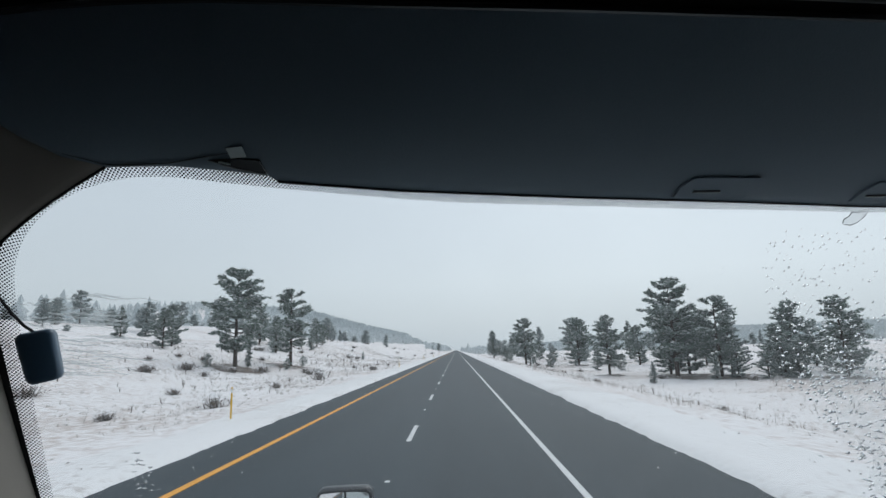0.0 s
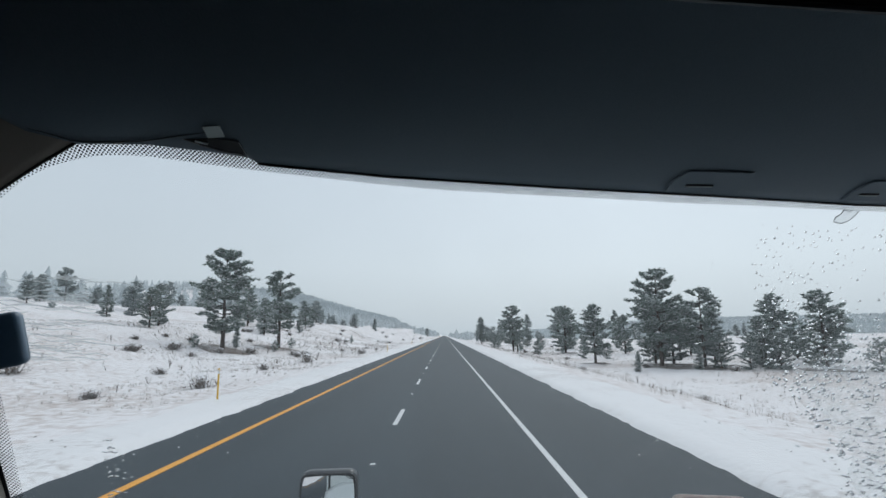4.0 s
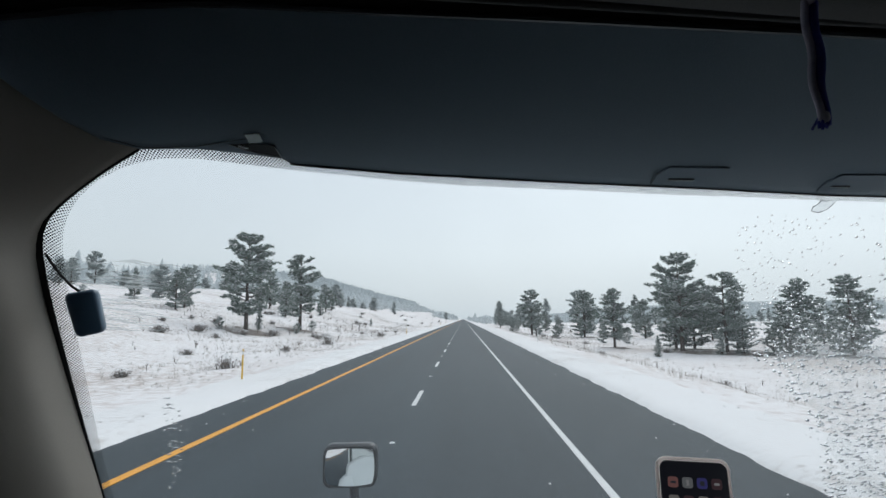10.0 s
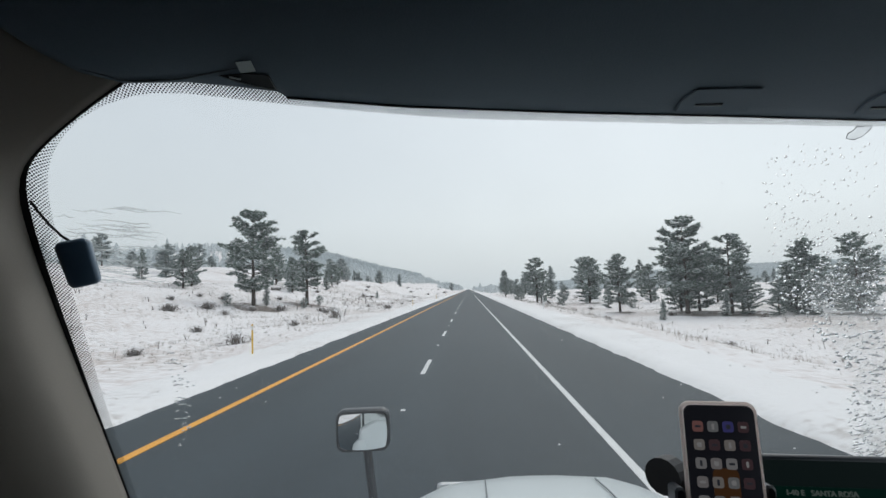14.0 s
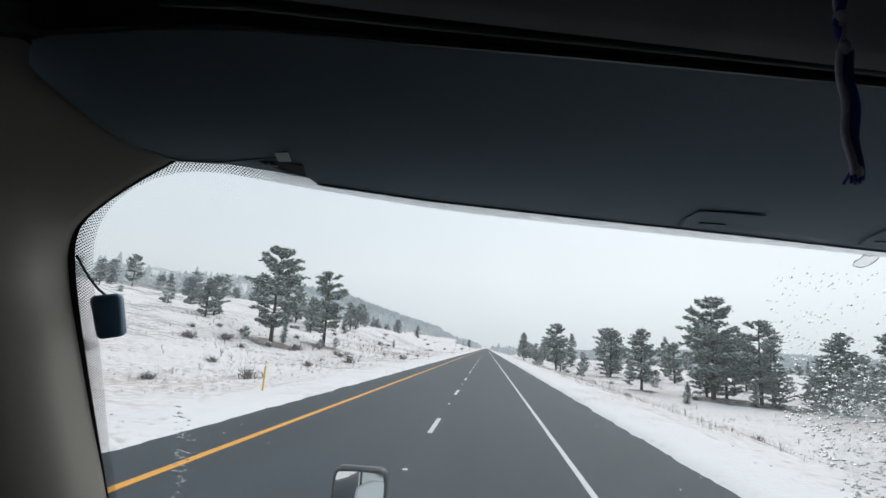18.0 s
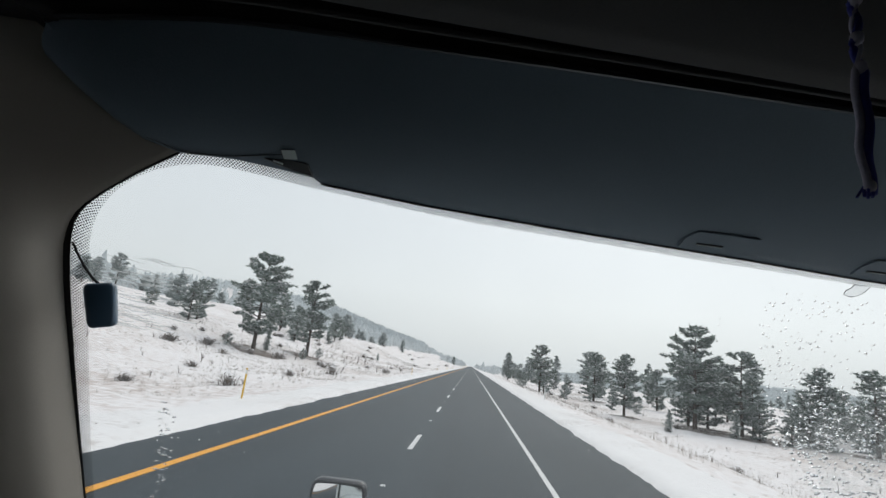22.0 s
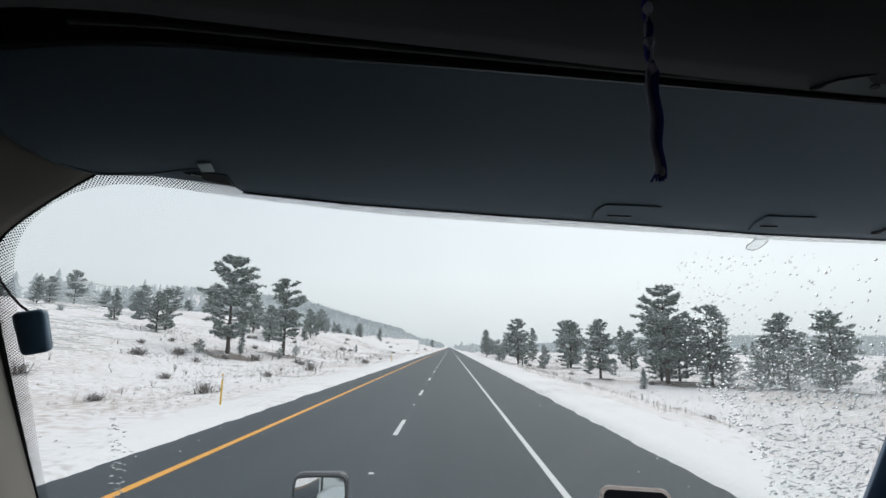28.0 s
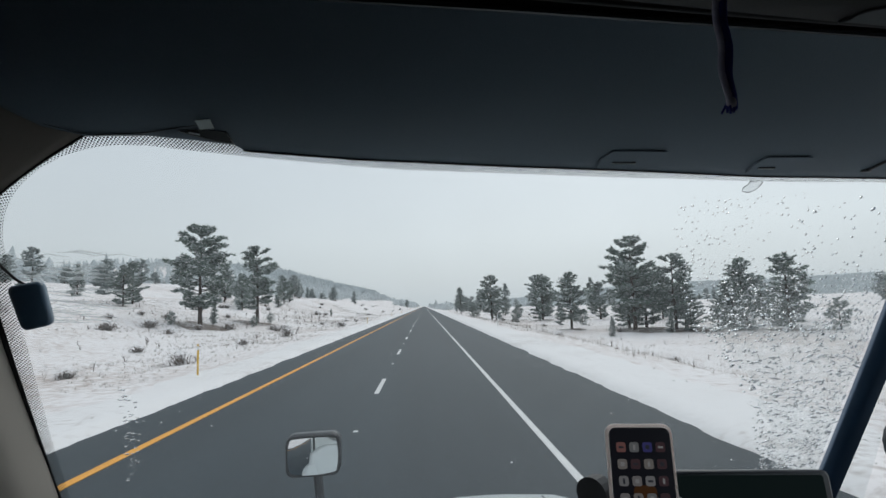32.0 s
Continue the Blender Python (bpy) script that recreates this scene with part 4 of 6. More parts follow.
for k in range(170):
    x0, y0 = max(8.8, rs.gauss(11.5, 2.2)), rs.uniform(16, 95)
    for q in range(rs.randint(3, 9)):
        x, y = x0 + rs.gauss(0, 0.25), y0 + rs.gauss(0, 0.4)
        h, a = rs.uniform(0.18, 0.55), rs.uniform(0, 6.28)
        base, w = Vector((x, y, float(land(x, y)) - 0.04)), Vector((math.cos(a), math.sin(a), 0)) * (0.005 + 0.0003 * y)
        i = len(kv)
        kv += [base - w, base + w, base + Vector((rs.gauss(0, 0.12) * h, rs.gauss(0, 0.12) * h, h))]
        kf.append((i, i + 1, i + 2))
tagged(new("tall_grass", mesh_from("tall_grass", kv, kf, M_grass)), "tall pale dry grass beside the snow bank", "grass", kind="stuff")

# ---------------------------------------------------------------- roadside posts and signs


def delineator(x, y, mat, label):
    t = thing("delineator_post", label, "post", (x, y, float(land(x, y))), group="roadside delineators")
    part("post", rounded_plate(0.075, 1.35, 0.02, 0.02, Matrix.Translation((0, 0, 0.6))), mat, t)
    part("reflector", rounded_plate(0.07, 0.16, 0.008, 0.01, Matrix.Translation((0, -0.016, 1.12))), M_sign_white, t, "white reflector")


for k in range(-8, 22):
    delineator(-9.3, 21 + 61 * k, M_yellow, "slim yellow delineator post in the snow bank")
    if k % 2 == 0:
        delineator(7.6, 52 + 61 * k, M_sign_white, "slim white delineator post in the snow bank")


def bars(parent, mat, rows, y, h):
    """Writing that cannot be read, as plain bars: x from, x to, z."""
    for x0, x1, z in rows:
        part("letter_bar", solid(((x0 + x1) / 2, y, z), (x1 - x0, 0.006, h), 0.002), mat, parent)


def lettering(name, text, size, mat, parent, m):
    cu = bpy.data.curves.new(name, "FONT")
    cu.body, cu.size, cu.extrude = text, size, 0.003
    cu.materials.append(mat)
    ob = new(name, cu)
    ob.parent = parent
    ob.matrix_basis = m
    return ob


ref = thing("reference_sign", "small blue sign on a slim steel post beside the road", "sign", (12.6, -169, float(land(12.6, -169))))
part("post", solid((0, 0, 1.2), (0.06, 0.06, 2.9), 0.01), M_steel, ref)
part("panel", rounded_plate(0.62, 0.34, 0.02, 0.04, Matrix.Translation((0, -0.05, 2.45))), M_blue_sign, ref)
part("panel", rounded_plate(0.30, 0.8, 0.02, 0.04, Matrix.Translation((0, -0.05, 1.85))), M_green, ref, "narrow green marker panel")

uturn = thing("no_u_turn_sign", "white square no-turn sign with red ring on two posts", "sign", (-13.5, -279, float(land(-13.5, -279))))
for x in (-0.45, 0.45):
    part("post", solid((x, 0.05, 1.2), (0.07, 0.07, 2.9), 0.01), M_steel, uturn)
part("panel", rounded_plate(1.2, 1.2, 0.02, 0.08, Matrix.Translation((0, -0.02, 2.6))), M_sign_white, uturn)
ringbm = bmesh.new()
for k in range(24):
    a = 2 * math.pi * k / 24
    box(ringbm, (0, 0, 0), (0.14, 0.012, 0.07), Matrix.Translation((0.46 * math.cos(a), -0.045, 2.6 + 0.46 * math.sin(a))) @ Matrix.Rotation(-a - math.pi / 2, 4, "Y"))
part("ring", ringbm, M_sign_red, uturn, "red prohibition ring")
arrow = bmesh.new()
tube(arrow, [(0.16, -0.04, 2.32), (0.16, -0.04, 2.66), (0.08, -0.04, 2.8), (-0.06, -0.04, 2.8), (-0.14, -0.04, 2.66), (-0.14, -0.04, 2.45)], 0.045, 6)
tube(arrow, [(-0.14, -0.04, 2.5), (-0.14, -0.04, 2.3)], [0.11, 0.01], 6)
part("arrow", arrow, M_black, uturn, "black turning arrow")
part("panel", rounded_plate(1.1, 0.62, 0.02, 0.05, Matrix.Translation((0, -0.02, 1.62))), M_sign_white, uturn, "white plate with two dark lines")
bars(uturn, M_black, ((-0.42, 0.42, 1.74), (-0.36, 0.36, 1.5)), -0.036, 0.14)

mile = thing("distance_sign", "wide green distance sign with white lettering on three posts", "sign", (10.6, -461, float(land(10.6, -461))))
for x in (-1.7, 0, 1.7):
    part("post", solid((x, 0.1, 1.5), (0.12, 0.12, 3.6), 0.01), M_steel, mile)
part("panel", rounded_plate(5.4, 1.5, 0.03, 0.15, Matrix.Translation((0, -0.02, 3.2))), M_green, mile)
for k, (a, b) in enumerate((("Flagstaff", "23"), ("Albuquerque", "347"))):
    lettering("lettering", a, 0.5, M_sign_white, mile, Matrix.Translation((-2.4, -0.045, 3.38 - 0.66 * k)) @ pose(0, 0, 0, 90))
    lettering("lettering", b, 0.5, M_sign_white, mile, Matrix.Translation((1.5, -0.045, 3.38 - 0.66 * k)) @ pose(0, 0, 0, 90))

# ---------------------------------------------------------------- guard rail, barrier and overpass behind the truck
rail = thing("guard_rail", "galvanised guard rail on dark posts along the shoulder", "guard rail", (0, -ALONG, 0))
prof = [(-.04, .48), (0, .52), (-.05, .58), (-.05, .62), (0, .67), (-.05, .72), (-.05, .76), (-.01, .80)]
part("beam", loft([[(5.95 + a, y, b) for a, b in prof] for y in (-330, -290, -250, -206)], (0.012, 0, 0)), M_steel, rail)
for k in range(62):
    part("post", solid((6.08, -329 + 2 * k, 0.36), (0.15, 0.2, 0.95), 0.01), M_post, rail)
barrier = thing("concrete_barrier", "grey concrete barrier wall beside the bridge columns", "barrier", (0, -ALONG, 0))
part("wall", loft([[(5.75, y, -0.2), (5.8, y, 0.25), (5.95, y, 0.9), (6.1, y, 0.9), (6.25, y, 0.25), (6.3, y, -0.2)] for y in (-206, -190, -172)], (0, 0, -0.01)), M_concrete, barrier)

bridge = thing("overpass", "weathered concrete road overpass on column bents", "bridge", (0, -439, 0))
part("deck", solid((-20, 0, 6.0), (130, 10.5, 0.5), 0.03), M_concrete, bridge)
for y in (-4.6, -1.6, 1.6, 4.6):
    part("girder", solid((-20, y, 5.2), (128, 0.5, 1.1), 0.04), M_concrete, bridge)
for y in (-5.1, 5.1):
    part("parapet", solid((-20, y, 6.65), (130, 0.3, 0.8), 0.04), M_concrete, bridge)
    bmr = bmesh.new()
    tube(bmr, [(-85, y, 7.35), (45, y, 7.35)], 0.05, 6)
    part("rail", bmr, M_steel, bridge)
    for k in range(44):
        part("rail_post", solid((-84 + 3 * k, y, 7.18), (0.1, 0.1, 0.4)), M_steel, bridge)
for x in (-62, -38, -15, 7.2):
    part("cap_beam", solid((x, 0, 4.4), (1.1, 10.8, 0.7), 0.04), M_concrete, bridge)
    for y in (-4.2, -1.4, 1.4, 4.2):
        bmc = bmesh.new()
        tube(bmc, [(x, y, -1.2), (x, y, 4.1)], 0.42, 12)
        part("column", bmc, M_concrete, bridge)
part("abutment", loft([[(x, -7, z), (x, 7, z)] for x, z in ((13, -0.5), (20, 1.6), (27, 4.4), (46, 5.0))], (0, 0, -1.5)), M_earth, bridge, "bare sloping abutment")
part("name_board", rounded_plate(4.2, 0.6, 0.05, 0.05, Matrix.Translation((-14.6, -5.32, 6.35))), M_green, bridge, "green name board")
bars(bridge, M_sign_white, ((-16.2, -15.0, 6.35), (-14.8, -13.9, 6.35), (-13.7, -13.1, 6.35)), -5.36, 0.22)
hazard = thing("hazard_marker", "yellow and black striped hazard marker before the columns", "sign", (-12.6, -451, float(land(-12.6, -451))))
part("panel", rounded_plate(0.6, 1.9, 0.03, 0.03, Matrix.Translation((0, 0, 1.5))), M_yellow, hazard)
for k in range(5):
    part("stripe", solid((0, 0, 0), (0.66, 0.008, 0.13), 0.0, Matrix.Translation((0, -0.022, 0.85 + 0.33 * k)) @ Matrix.Rotation(radians(-32), 4, "Y")), M_black, hazard)
part("post", solid((0, 0.06, 0.4), (0.08, 0.08, 1.3)), M_steel, hazard)

# ---------------------------------------------------------------- lorries on the far carriageway


def wheel(parent, x, y, r, w, z=None):
    bm = bmesh.new()
    z = r if z is None else z
    tube(bm, [(x - w / 2, y, z), (x - w / 2 + 0.04, y, z), (x + w / 2 - 0.04, y, z), (x + w / 2, y, z)], [r * 0.9, r, r, r * 0.9], 20)
    ty = part("tyre", bm, M_tyre, parent)
    bm = bmesh.new()
    tube(bm, [(x - w / 2 - 0.01, y, z), (x + w / 2 + 0.01, y, z)], r * 0.55, 16)
    part("rim", bm, M_rim, ty)


def lorry(x, y, cab_mat, label, heading):
    t = thing("semi_truck", label, "truck", (x, y, float(land(x, y)) + 0.22), group="lorries on the far carriageway")
    part("trailer", solid((0, -3, 2.55), (2.6, 14.5, 2.8), 0.05), M_trailer, t, "plain white box trailer")
    part("cab", solid((0, 6.2, 2.2), (2.4, 2.8, 3.0), 0.25), cab_mat, t)
    part("hood", solid((0, 8.4, 1.4), (2.1, 1.9, 1.4), 0.2), cab_mat, t)
    part("windscreen", solid((0, 7.58, 2.75), (2.0, 0.06, 0.8), 0.01), M_windowdark, t)
    for yy in (8.3, 4.4, 3.1, -7.6, -8.9):
        for xx in (-1.05, 1.05):
            wheel(t, xx, yy, 0.5, 0.32)
    t.rotation_euler = (0, 0, heading)


lorry(OTHER_X, 343, M_red, "red truck with a white box trailer", math.pi)
lorry(OTHER_X, 407, M_paint, "white truck with a white box trailer", math.pi)
lorry(OTHER_X, -250, M_paint, "white truck with a plain trailer", math.pi)
lorry(OTHER_X, -340, M_paint, "white truck with a white trailer", math.pi)

# ---------------------------------------------------------------- the truck whose cab holds the camera
truck = thing("semi_truck_cab", "white long-nosed truck with a dark cab interior", "truck", (0, 0, 0))
CX = 0.24
GLASS_X = (-0.8, -0.60, -0.56, -0.4, 0, 0.35, 0.63, 0.9, 1.0, 1.2)
GLASS_Y = (0.50, 0.545, 0.57, 0.62, 0.75, 0.82, 0.865, 0.90, 0.92, 0.97)


def on_glass(x, z, off=0.0):
    return Vector((x, float(np.interp(x, GLASS_X, GLASS_Y)) + 0.45 * (2.75 - z) + off, z))


def polyline(pts, n):
    """n points spaced evenly along a smoothed polyline."""
    p = np.array(pts, float)
    d = np.r_[0, np.cumsum(np.linalg.norm(np.diff(p, axis=0), axis=1))]
    s = np.linspace(0, d[-1], n)
    q = np.stack([np.interp(s, d, p[:, k]) for k in range(p.shape[1])], -1)
    for _ in range(2):
        q[1:-1] = (q[:-2] + 2 * q[1:-1] + q[2:]) / 4
    return q


# windscreen
cols = np.linspace(-0.64, 1.14, 40)
part("windscreen", loft([[on_glass(x, z) for x in cols] for z in np.linspace(1.93, 2.83, 16)]), M_glass, truck, "curved clear windscreen", True)

# edge of the glass as the pillar trim leaves it, x and z: from the top corner down the driver's side
EDGE = ((-0.394, 2.7725), (-0.407, 2.762), (-0.431, 2.748), (-0.456, 2.730), (-0.485, 2.709), (-0.505, 2.692), (-0.521, 2.679), (-0.532, 2.661), (-0.537, 2.633),
        (-0.540, 2.589), (-0.541, 2.529), (-0.541, 2.456), (-0.540, 2.369), (-0.538, 2.274), (-0.535, 2.1), (-0.53, 1.95))
edge = polyline(EDGE, 60)
# band of printed dots: inner line, x and z, from the passenger's end over the top and down the driver's side
FRIT_IN = ((1.05, 2.738), (0.759, 2.738), (0.475, 2.743), (0.178, 2.7466), (-0.087, 2.7496), (-0.236, 2.7545), (-0.343, 2.7605), (-0.376, 2.759), (-0.404, 2.753), (-0.433, 2.743), (-0.461, 2.726),
           (-0.485, 2.706), (-0.502, 2.683), (-0.514, 2.655), (-0.519, 2.62), (-0.524, 2.54), (-0.527, 2.455), (-0.530, 2.369), (-0.531, 1.95))
fi = polyline(FRIT_IN, 200)
tang = np.gradient(fi, axis=0)
tang /= np.linalg.norm(tang, axis=1)[:, None]
fo = fi + np.stack([tang[:, 1], -tang[:, 0]], -1) * 0.034
fbm = bmesh.new()
uvl = fbm.loops.layers.uv.new("UVMap")
run, prev, fr = 0.0, None, []
for a, b in zip(fo, fi):
    pa, pb = on_glass(a[0], a[1], -0.003), on_glass(b[0], b[1], -0.003)
    run += 0 if prev is None else (pb - prev).length
    prev = pb
    w = (pa - pb).length
    fr.append((fbm.verts.new(pa), fbm.verts.new(pb), run, 0.003 + 0.006 * float(smooth01((b[0] + 0.40) / 0.15)) - 0.006 * float(smooth01((b[0] + 0.1) / 1.0)) - 0.005 * float(smooth01((-0.40 - b[0]) / 0.08))))
for (a0, b0, r0, w0), (a1, b1, r1, w1) in zip(fr, fr[1:]):
    f = fbm.faces.new((a0, b0, b1, a1))
    for l, uv in zip(f.loops, ((r0, -w0), (r0, 0.034 - w0), (r1, 0.034 - w1), (r1, -w1))):
        l[uvl].uv = uv
part("frit_band", fbm, M_frit, truck, "band of black printed dots along the glass edge")

# black gasket and taupe pillar trim on the driver's side
gask, trimrows = [[], [], []], [[] for _ in range(8)]
# how the trim runs back from the glass: straight back and then round low down, hollow and turned to the rear under the roof
LOW_RUN = ((-0.0004, 0.004, 0), (0.001, -0.012, 0), (0.005, -0.05, 0), (0.0, -0.085, 0), (-0.03, -0.12, 0), (-0.09, -0.15, 0), (-0.17, -0.17, 0), (-0.30, -0.20, 0))
TOP_RUN = ((-0.0004, 0.004, 0), (-0.006, -0.007, 0.004), (-0.022, -0.022, 0.016), (-0.05, -0.046, 0.040), (-0.09, -0.084, 0.075), (-0.14, -0.128, 0.125), (-0.22, -0.175, 0.18), (-0.38, -0.24, 0.29))
for x, z in edge:
    p = on_glass(x, z, -0.006)
    up = max(0.0, (z - 2.62) / 0.15)
    low = max(0.0, min(1.0, (2.69 - z) / 0.06)) * max(0.15, min(1.0, (z - 2.28) / 0.30))
    gask[0].append(p)
    gask[1].append(p + Vector((-0.0002 - 0.005 * low, -0.003, 0.001 * up)))
    gask[2].append(p + Vector((-0.0006 - 0.009 * low, -0.003, 0.002 * up)))
    q = p + Vector((-0.0075 * low, -0.004, 0.0005 * up))
    g = float(smooth01((z - 2.56) / 0.19))
    for k in range(8):
        trimrows[k].append(q + Vector(LOW_RUN[k]).lerp(Vector(TOP_RUN[k]), g))
part("windscreen_gasket", loft(gask), M_rubber, truck, "", True)
part("pillar_trim", loft(trimrows, (-0.03, 0.02, 0)), M_trim, truck, "taupe plastic pillar trim", True)

# padded overhead panel: lower edge and upper seam, from the driver's side across
LOW = ((-0.512, 0.490, 2.826), (-0.494, 0.525, 2.806), (-0.466, 0.556, 2.785), (-0.437, 0.579, 2.770), (-0.400, 0.6026, 2.7648), (-0.335, 0.621, 2.770), (-0.280, 0.640, 2.7685), (-0.235, 0.6555, 2.766),
       (-0.226, 0.661, 2.7607), (-0.079, 0.7095, 2.7583), (0.157, 0.7676, 2.7569), (0.405, 0.8163, 2.754), (0.646, 0.855, 2.7465), (0.90, 0.887, 2.7435), (1.16, 0.93, 2.740))
SEAM = ((-0.515, 0.480, 2.862), (-0.505, 0.485, 2.872), (-0.485, 0.492, 2.879), (-0.455, 0.497, 2.884), (-0.405, 0.498, 2.889), (-0.343, 0.498, 2.891), (-0.290, 0.498, 2.890), (-0.240, 0.498, 2.888),
        (-0.228, 0.498, 2.887), (-0.086, 0.498, 2.874), (0.120, 0.498, 2.857), (0.360, 0.500, 2.836), (0.560, 0.505, 2.820), (0.80, 0.515, 2.802), (1.16, 0.53, 2.775))


def on_panel(q, g, off=0.0):
    """A point of the padded panel: q along it, g from its lower edge to the seam, off towards the cab."""
    p = Vector([float(np.interp(q, range(len(LOW)), [(1 - g) * a[c] + g * b[c] for a, b in zip(LOW, SEAM)])) for c in range(3)])
    deep = float(np.interp(q, range(len(LOW)), [(Vector(a) - Vector(b)).length for a, b in zip(LOW, SEAM)]))
    bulge = math.sin(math.pi * g ** 0.8) * 0.022 * min(1.0, deep / 0.15)
    return p + Vector((0, -bulge - 0.6 * off, -bulge * 0.6 - 0.8 * off))


def panel_plate(corners, off, thick):
    """A thin plate that follows the panel, through corners given along and across it."""
    bm = bmesh.new()
    a = [bm.verts.new(on_panel(q, g, off)) for q, g in corners]
    b = [bm.verts.new(on_panel(q, g, off - thick)) for q, g in corners]
    bm.faces.new(a)
    bm.faces.new(b[::-1])
    for k in range(len(a)):
        j = (k + 1) % len(a)
        bm.faces.new((a[k], b[k], b[j], a[j]))
    bmesh.ops.recalc_face_normals(bm, faces=bm.faces[:])
    return bm


def panel_bead(points, radius, off=0.0):
    r = radius if isinstance(radius, (tuple, list)) else [radius] * len(points)
    fine, rad = [], []
    for (a, ra), (b, rb) in zip(zip(points, r), list(zip(points, r))[1:]):
        for k in range(4):
            f = k / 4
            fine.append(on_panel(a[0] + (b[0] - a[0]) * f, a[1] + (b[1] - a[1]) * f, off))
            rad.append(ra + (rb - ra) * f)
    return tube(bmesh.new(), fine + [on_panel(*points[-1], off)], rad + [r[-1]], 6)


pan = [[on_panel(q, k / 12) for q in range(len(LOW))] for k in range(13)]
lip = [[Vector(p) + Vector((0, -0.014, 0.035)) for p in LOW], [Vector(p) + Vector((0, 0.003, 0.003)) for p in LOW]]
part("overhead_panel", loft(lip + pan), M_vinyl, truck, "charcoal padded panel over the windscreen", True)
seam = bmesh.new()
tube(seam, [Vector(p) + Vector((0, -0.004, 0.0)) for p in SEAM], 0.0035, 6)
part("seam_welt", seam, M_gloss_black, truck, "thin glossy welt along the panel")
edgebm = bmesh.new()
tube(edgebm, [Vector(p) + Vector((0, 0.001, -0.001)) for p in LOW[8:]], 0.0016, 6)
part("edge_welt", edgebm, M_rubber, truck)
part("panel_bead", panel_bead(((3.2, 0.05), (3.7, 0.04), (4.25, 0.018), (4.98, 0.03), (5.85, 0.115), (6.4, 0.16)), (0.0004, 0.0009, 0.0011, 0.0010, 0.0008, 0.0004), 0.001), M_lamp, truck, "pale bead along the panel's corner", True)
# recess above the panel, its shade put in as near-black, then the headliner
top1 = [Vector(p) + Vector((0, -0.012, 0.045)) for p in SEAM]
def sag(x):
    return 0.012 + max(0.0, 0.006 + 0.04 * (x + 0.27))
top2 = [Vector((p[0], 0.412, p[2] - sag(p[0]))) for p in SEAM]
top3 = [Vector((p[0], 0.385, p[2] - sag(p[0]) + 0.002)) for p in SEAM]
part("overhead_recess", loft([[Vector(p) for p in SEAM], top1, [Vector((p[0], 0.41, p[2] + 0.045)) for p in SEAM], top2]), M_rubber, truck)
rb = bmesh.new()
tube(rb, [Vector((p[0], 0.452, p[2] - 0.5 * sag(p[0]) + 0.006)) for p in SEAM[5:]], 0.004, 6)
part("recess_bead", rb, M_liner, truck, "grey bead in the recess above the panel", True)
liner = [top2, top3]
for y, dz in ((0.365, 0.002), (0.335, 0.008), (0.30, 0.020), (0.25, 0.040), (0.18, 0.066)):
    liner.append([Vector((min(1.22, p[0] * (1 + 0.15 * (0.385 - y) / 0.385)), y, p[2] - sag(p[0]) + dz)) for p in SEAM])
liner += [[Vector((min(1.22, p[0] * 1.15), 0.0, 2.965)) for p in SEAM], [Vector((min(1.22, p[0] * 1.3), -1.3, 2.98)) for p in SEAM]]
part("headliner", loft(liner, (0, 0, 0.015)), M_liner, truck, "dark grey cloth headliner", True)
# liner from headliner edge to wall over driver's door, near-black in place of shade
side_in = [Vector((-0.50, 0.60, 2.872)), Vector((-0.505, 0.50, 2.872)), Vector((-0.51, 0.41, 2.846)), Vector((-0.51, 0.385, 2.848)), Vector((-0.59, 0.0, 2.969)), Vector((-0.67, -1.3, 2.984))]
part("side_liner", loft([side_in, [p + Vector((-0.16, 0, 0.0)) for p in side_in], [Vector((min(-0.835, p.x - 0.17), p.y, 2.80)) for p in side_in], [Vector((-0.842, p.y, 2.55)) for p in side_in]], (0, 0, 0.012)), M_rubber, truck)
# plate added to hide the paintwork behind, near-black to read as shade
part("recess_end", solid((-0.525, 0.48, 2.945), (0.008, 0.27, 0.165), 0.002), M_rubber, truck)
# unseen behind the trim, added to close the corner against daylight
part("cab_pillar", solid((-0.745, 0.60, 2.45), (0.18, 0.22, 1.22), 0.02), M_paint, truck)
# hinge pocket and label at the driver's end, and the two catches along the panel's lower edge
# flat black plate stands in for the shaded recess of the pocket
pocket = part("hinge_pocket", panel_plate(((5.83, 0.085), (6.2, 0.05), (6.7, 0.026), (7.2, 0.03), (7.2, 0.13), (6.5, 0.122)), 0.0014, 0.0012), M_rubber, truck, "flat black plate in place of the visor's shaded hinge pocket")
part("rim", panel_bead(((5.80, 0.09), (6.1, 0.056), (6.45, 0.034), (6.8, 0.024), (7.2, 0.028), (7.24, 0.07), (7.2, 0.13)), (0.0004, 0.0009, 0.0009, 0.0007, 0.0007, 0.0006, 0.0004), 0.0022), M_worn, pocket, "pale worn rim", True)
part("pin", panel_bead(((6.02, 0.088), (6.28, 0.078)), 0.0012, 0.003), M_tag, pocket, "bright steel pin", True)
part("maker_label", panel_plate(((6.40, 0.200), (6.80, 0.222), (6.78, 0.150), (6.38, 0.125)), 0.003, 0.001), M_tag, truck, "small pale label")
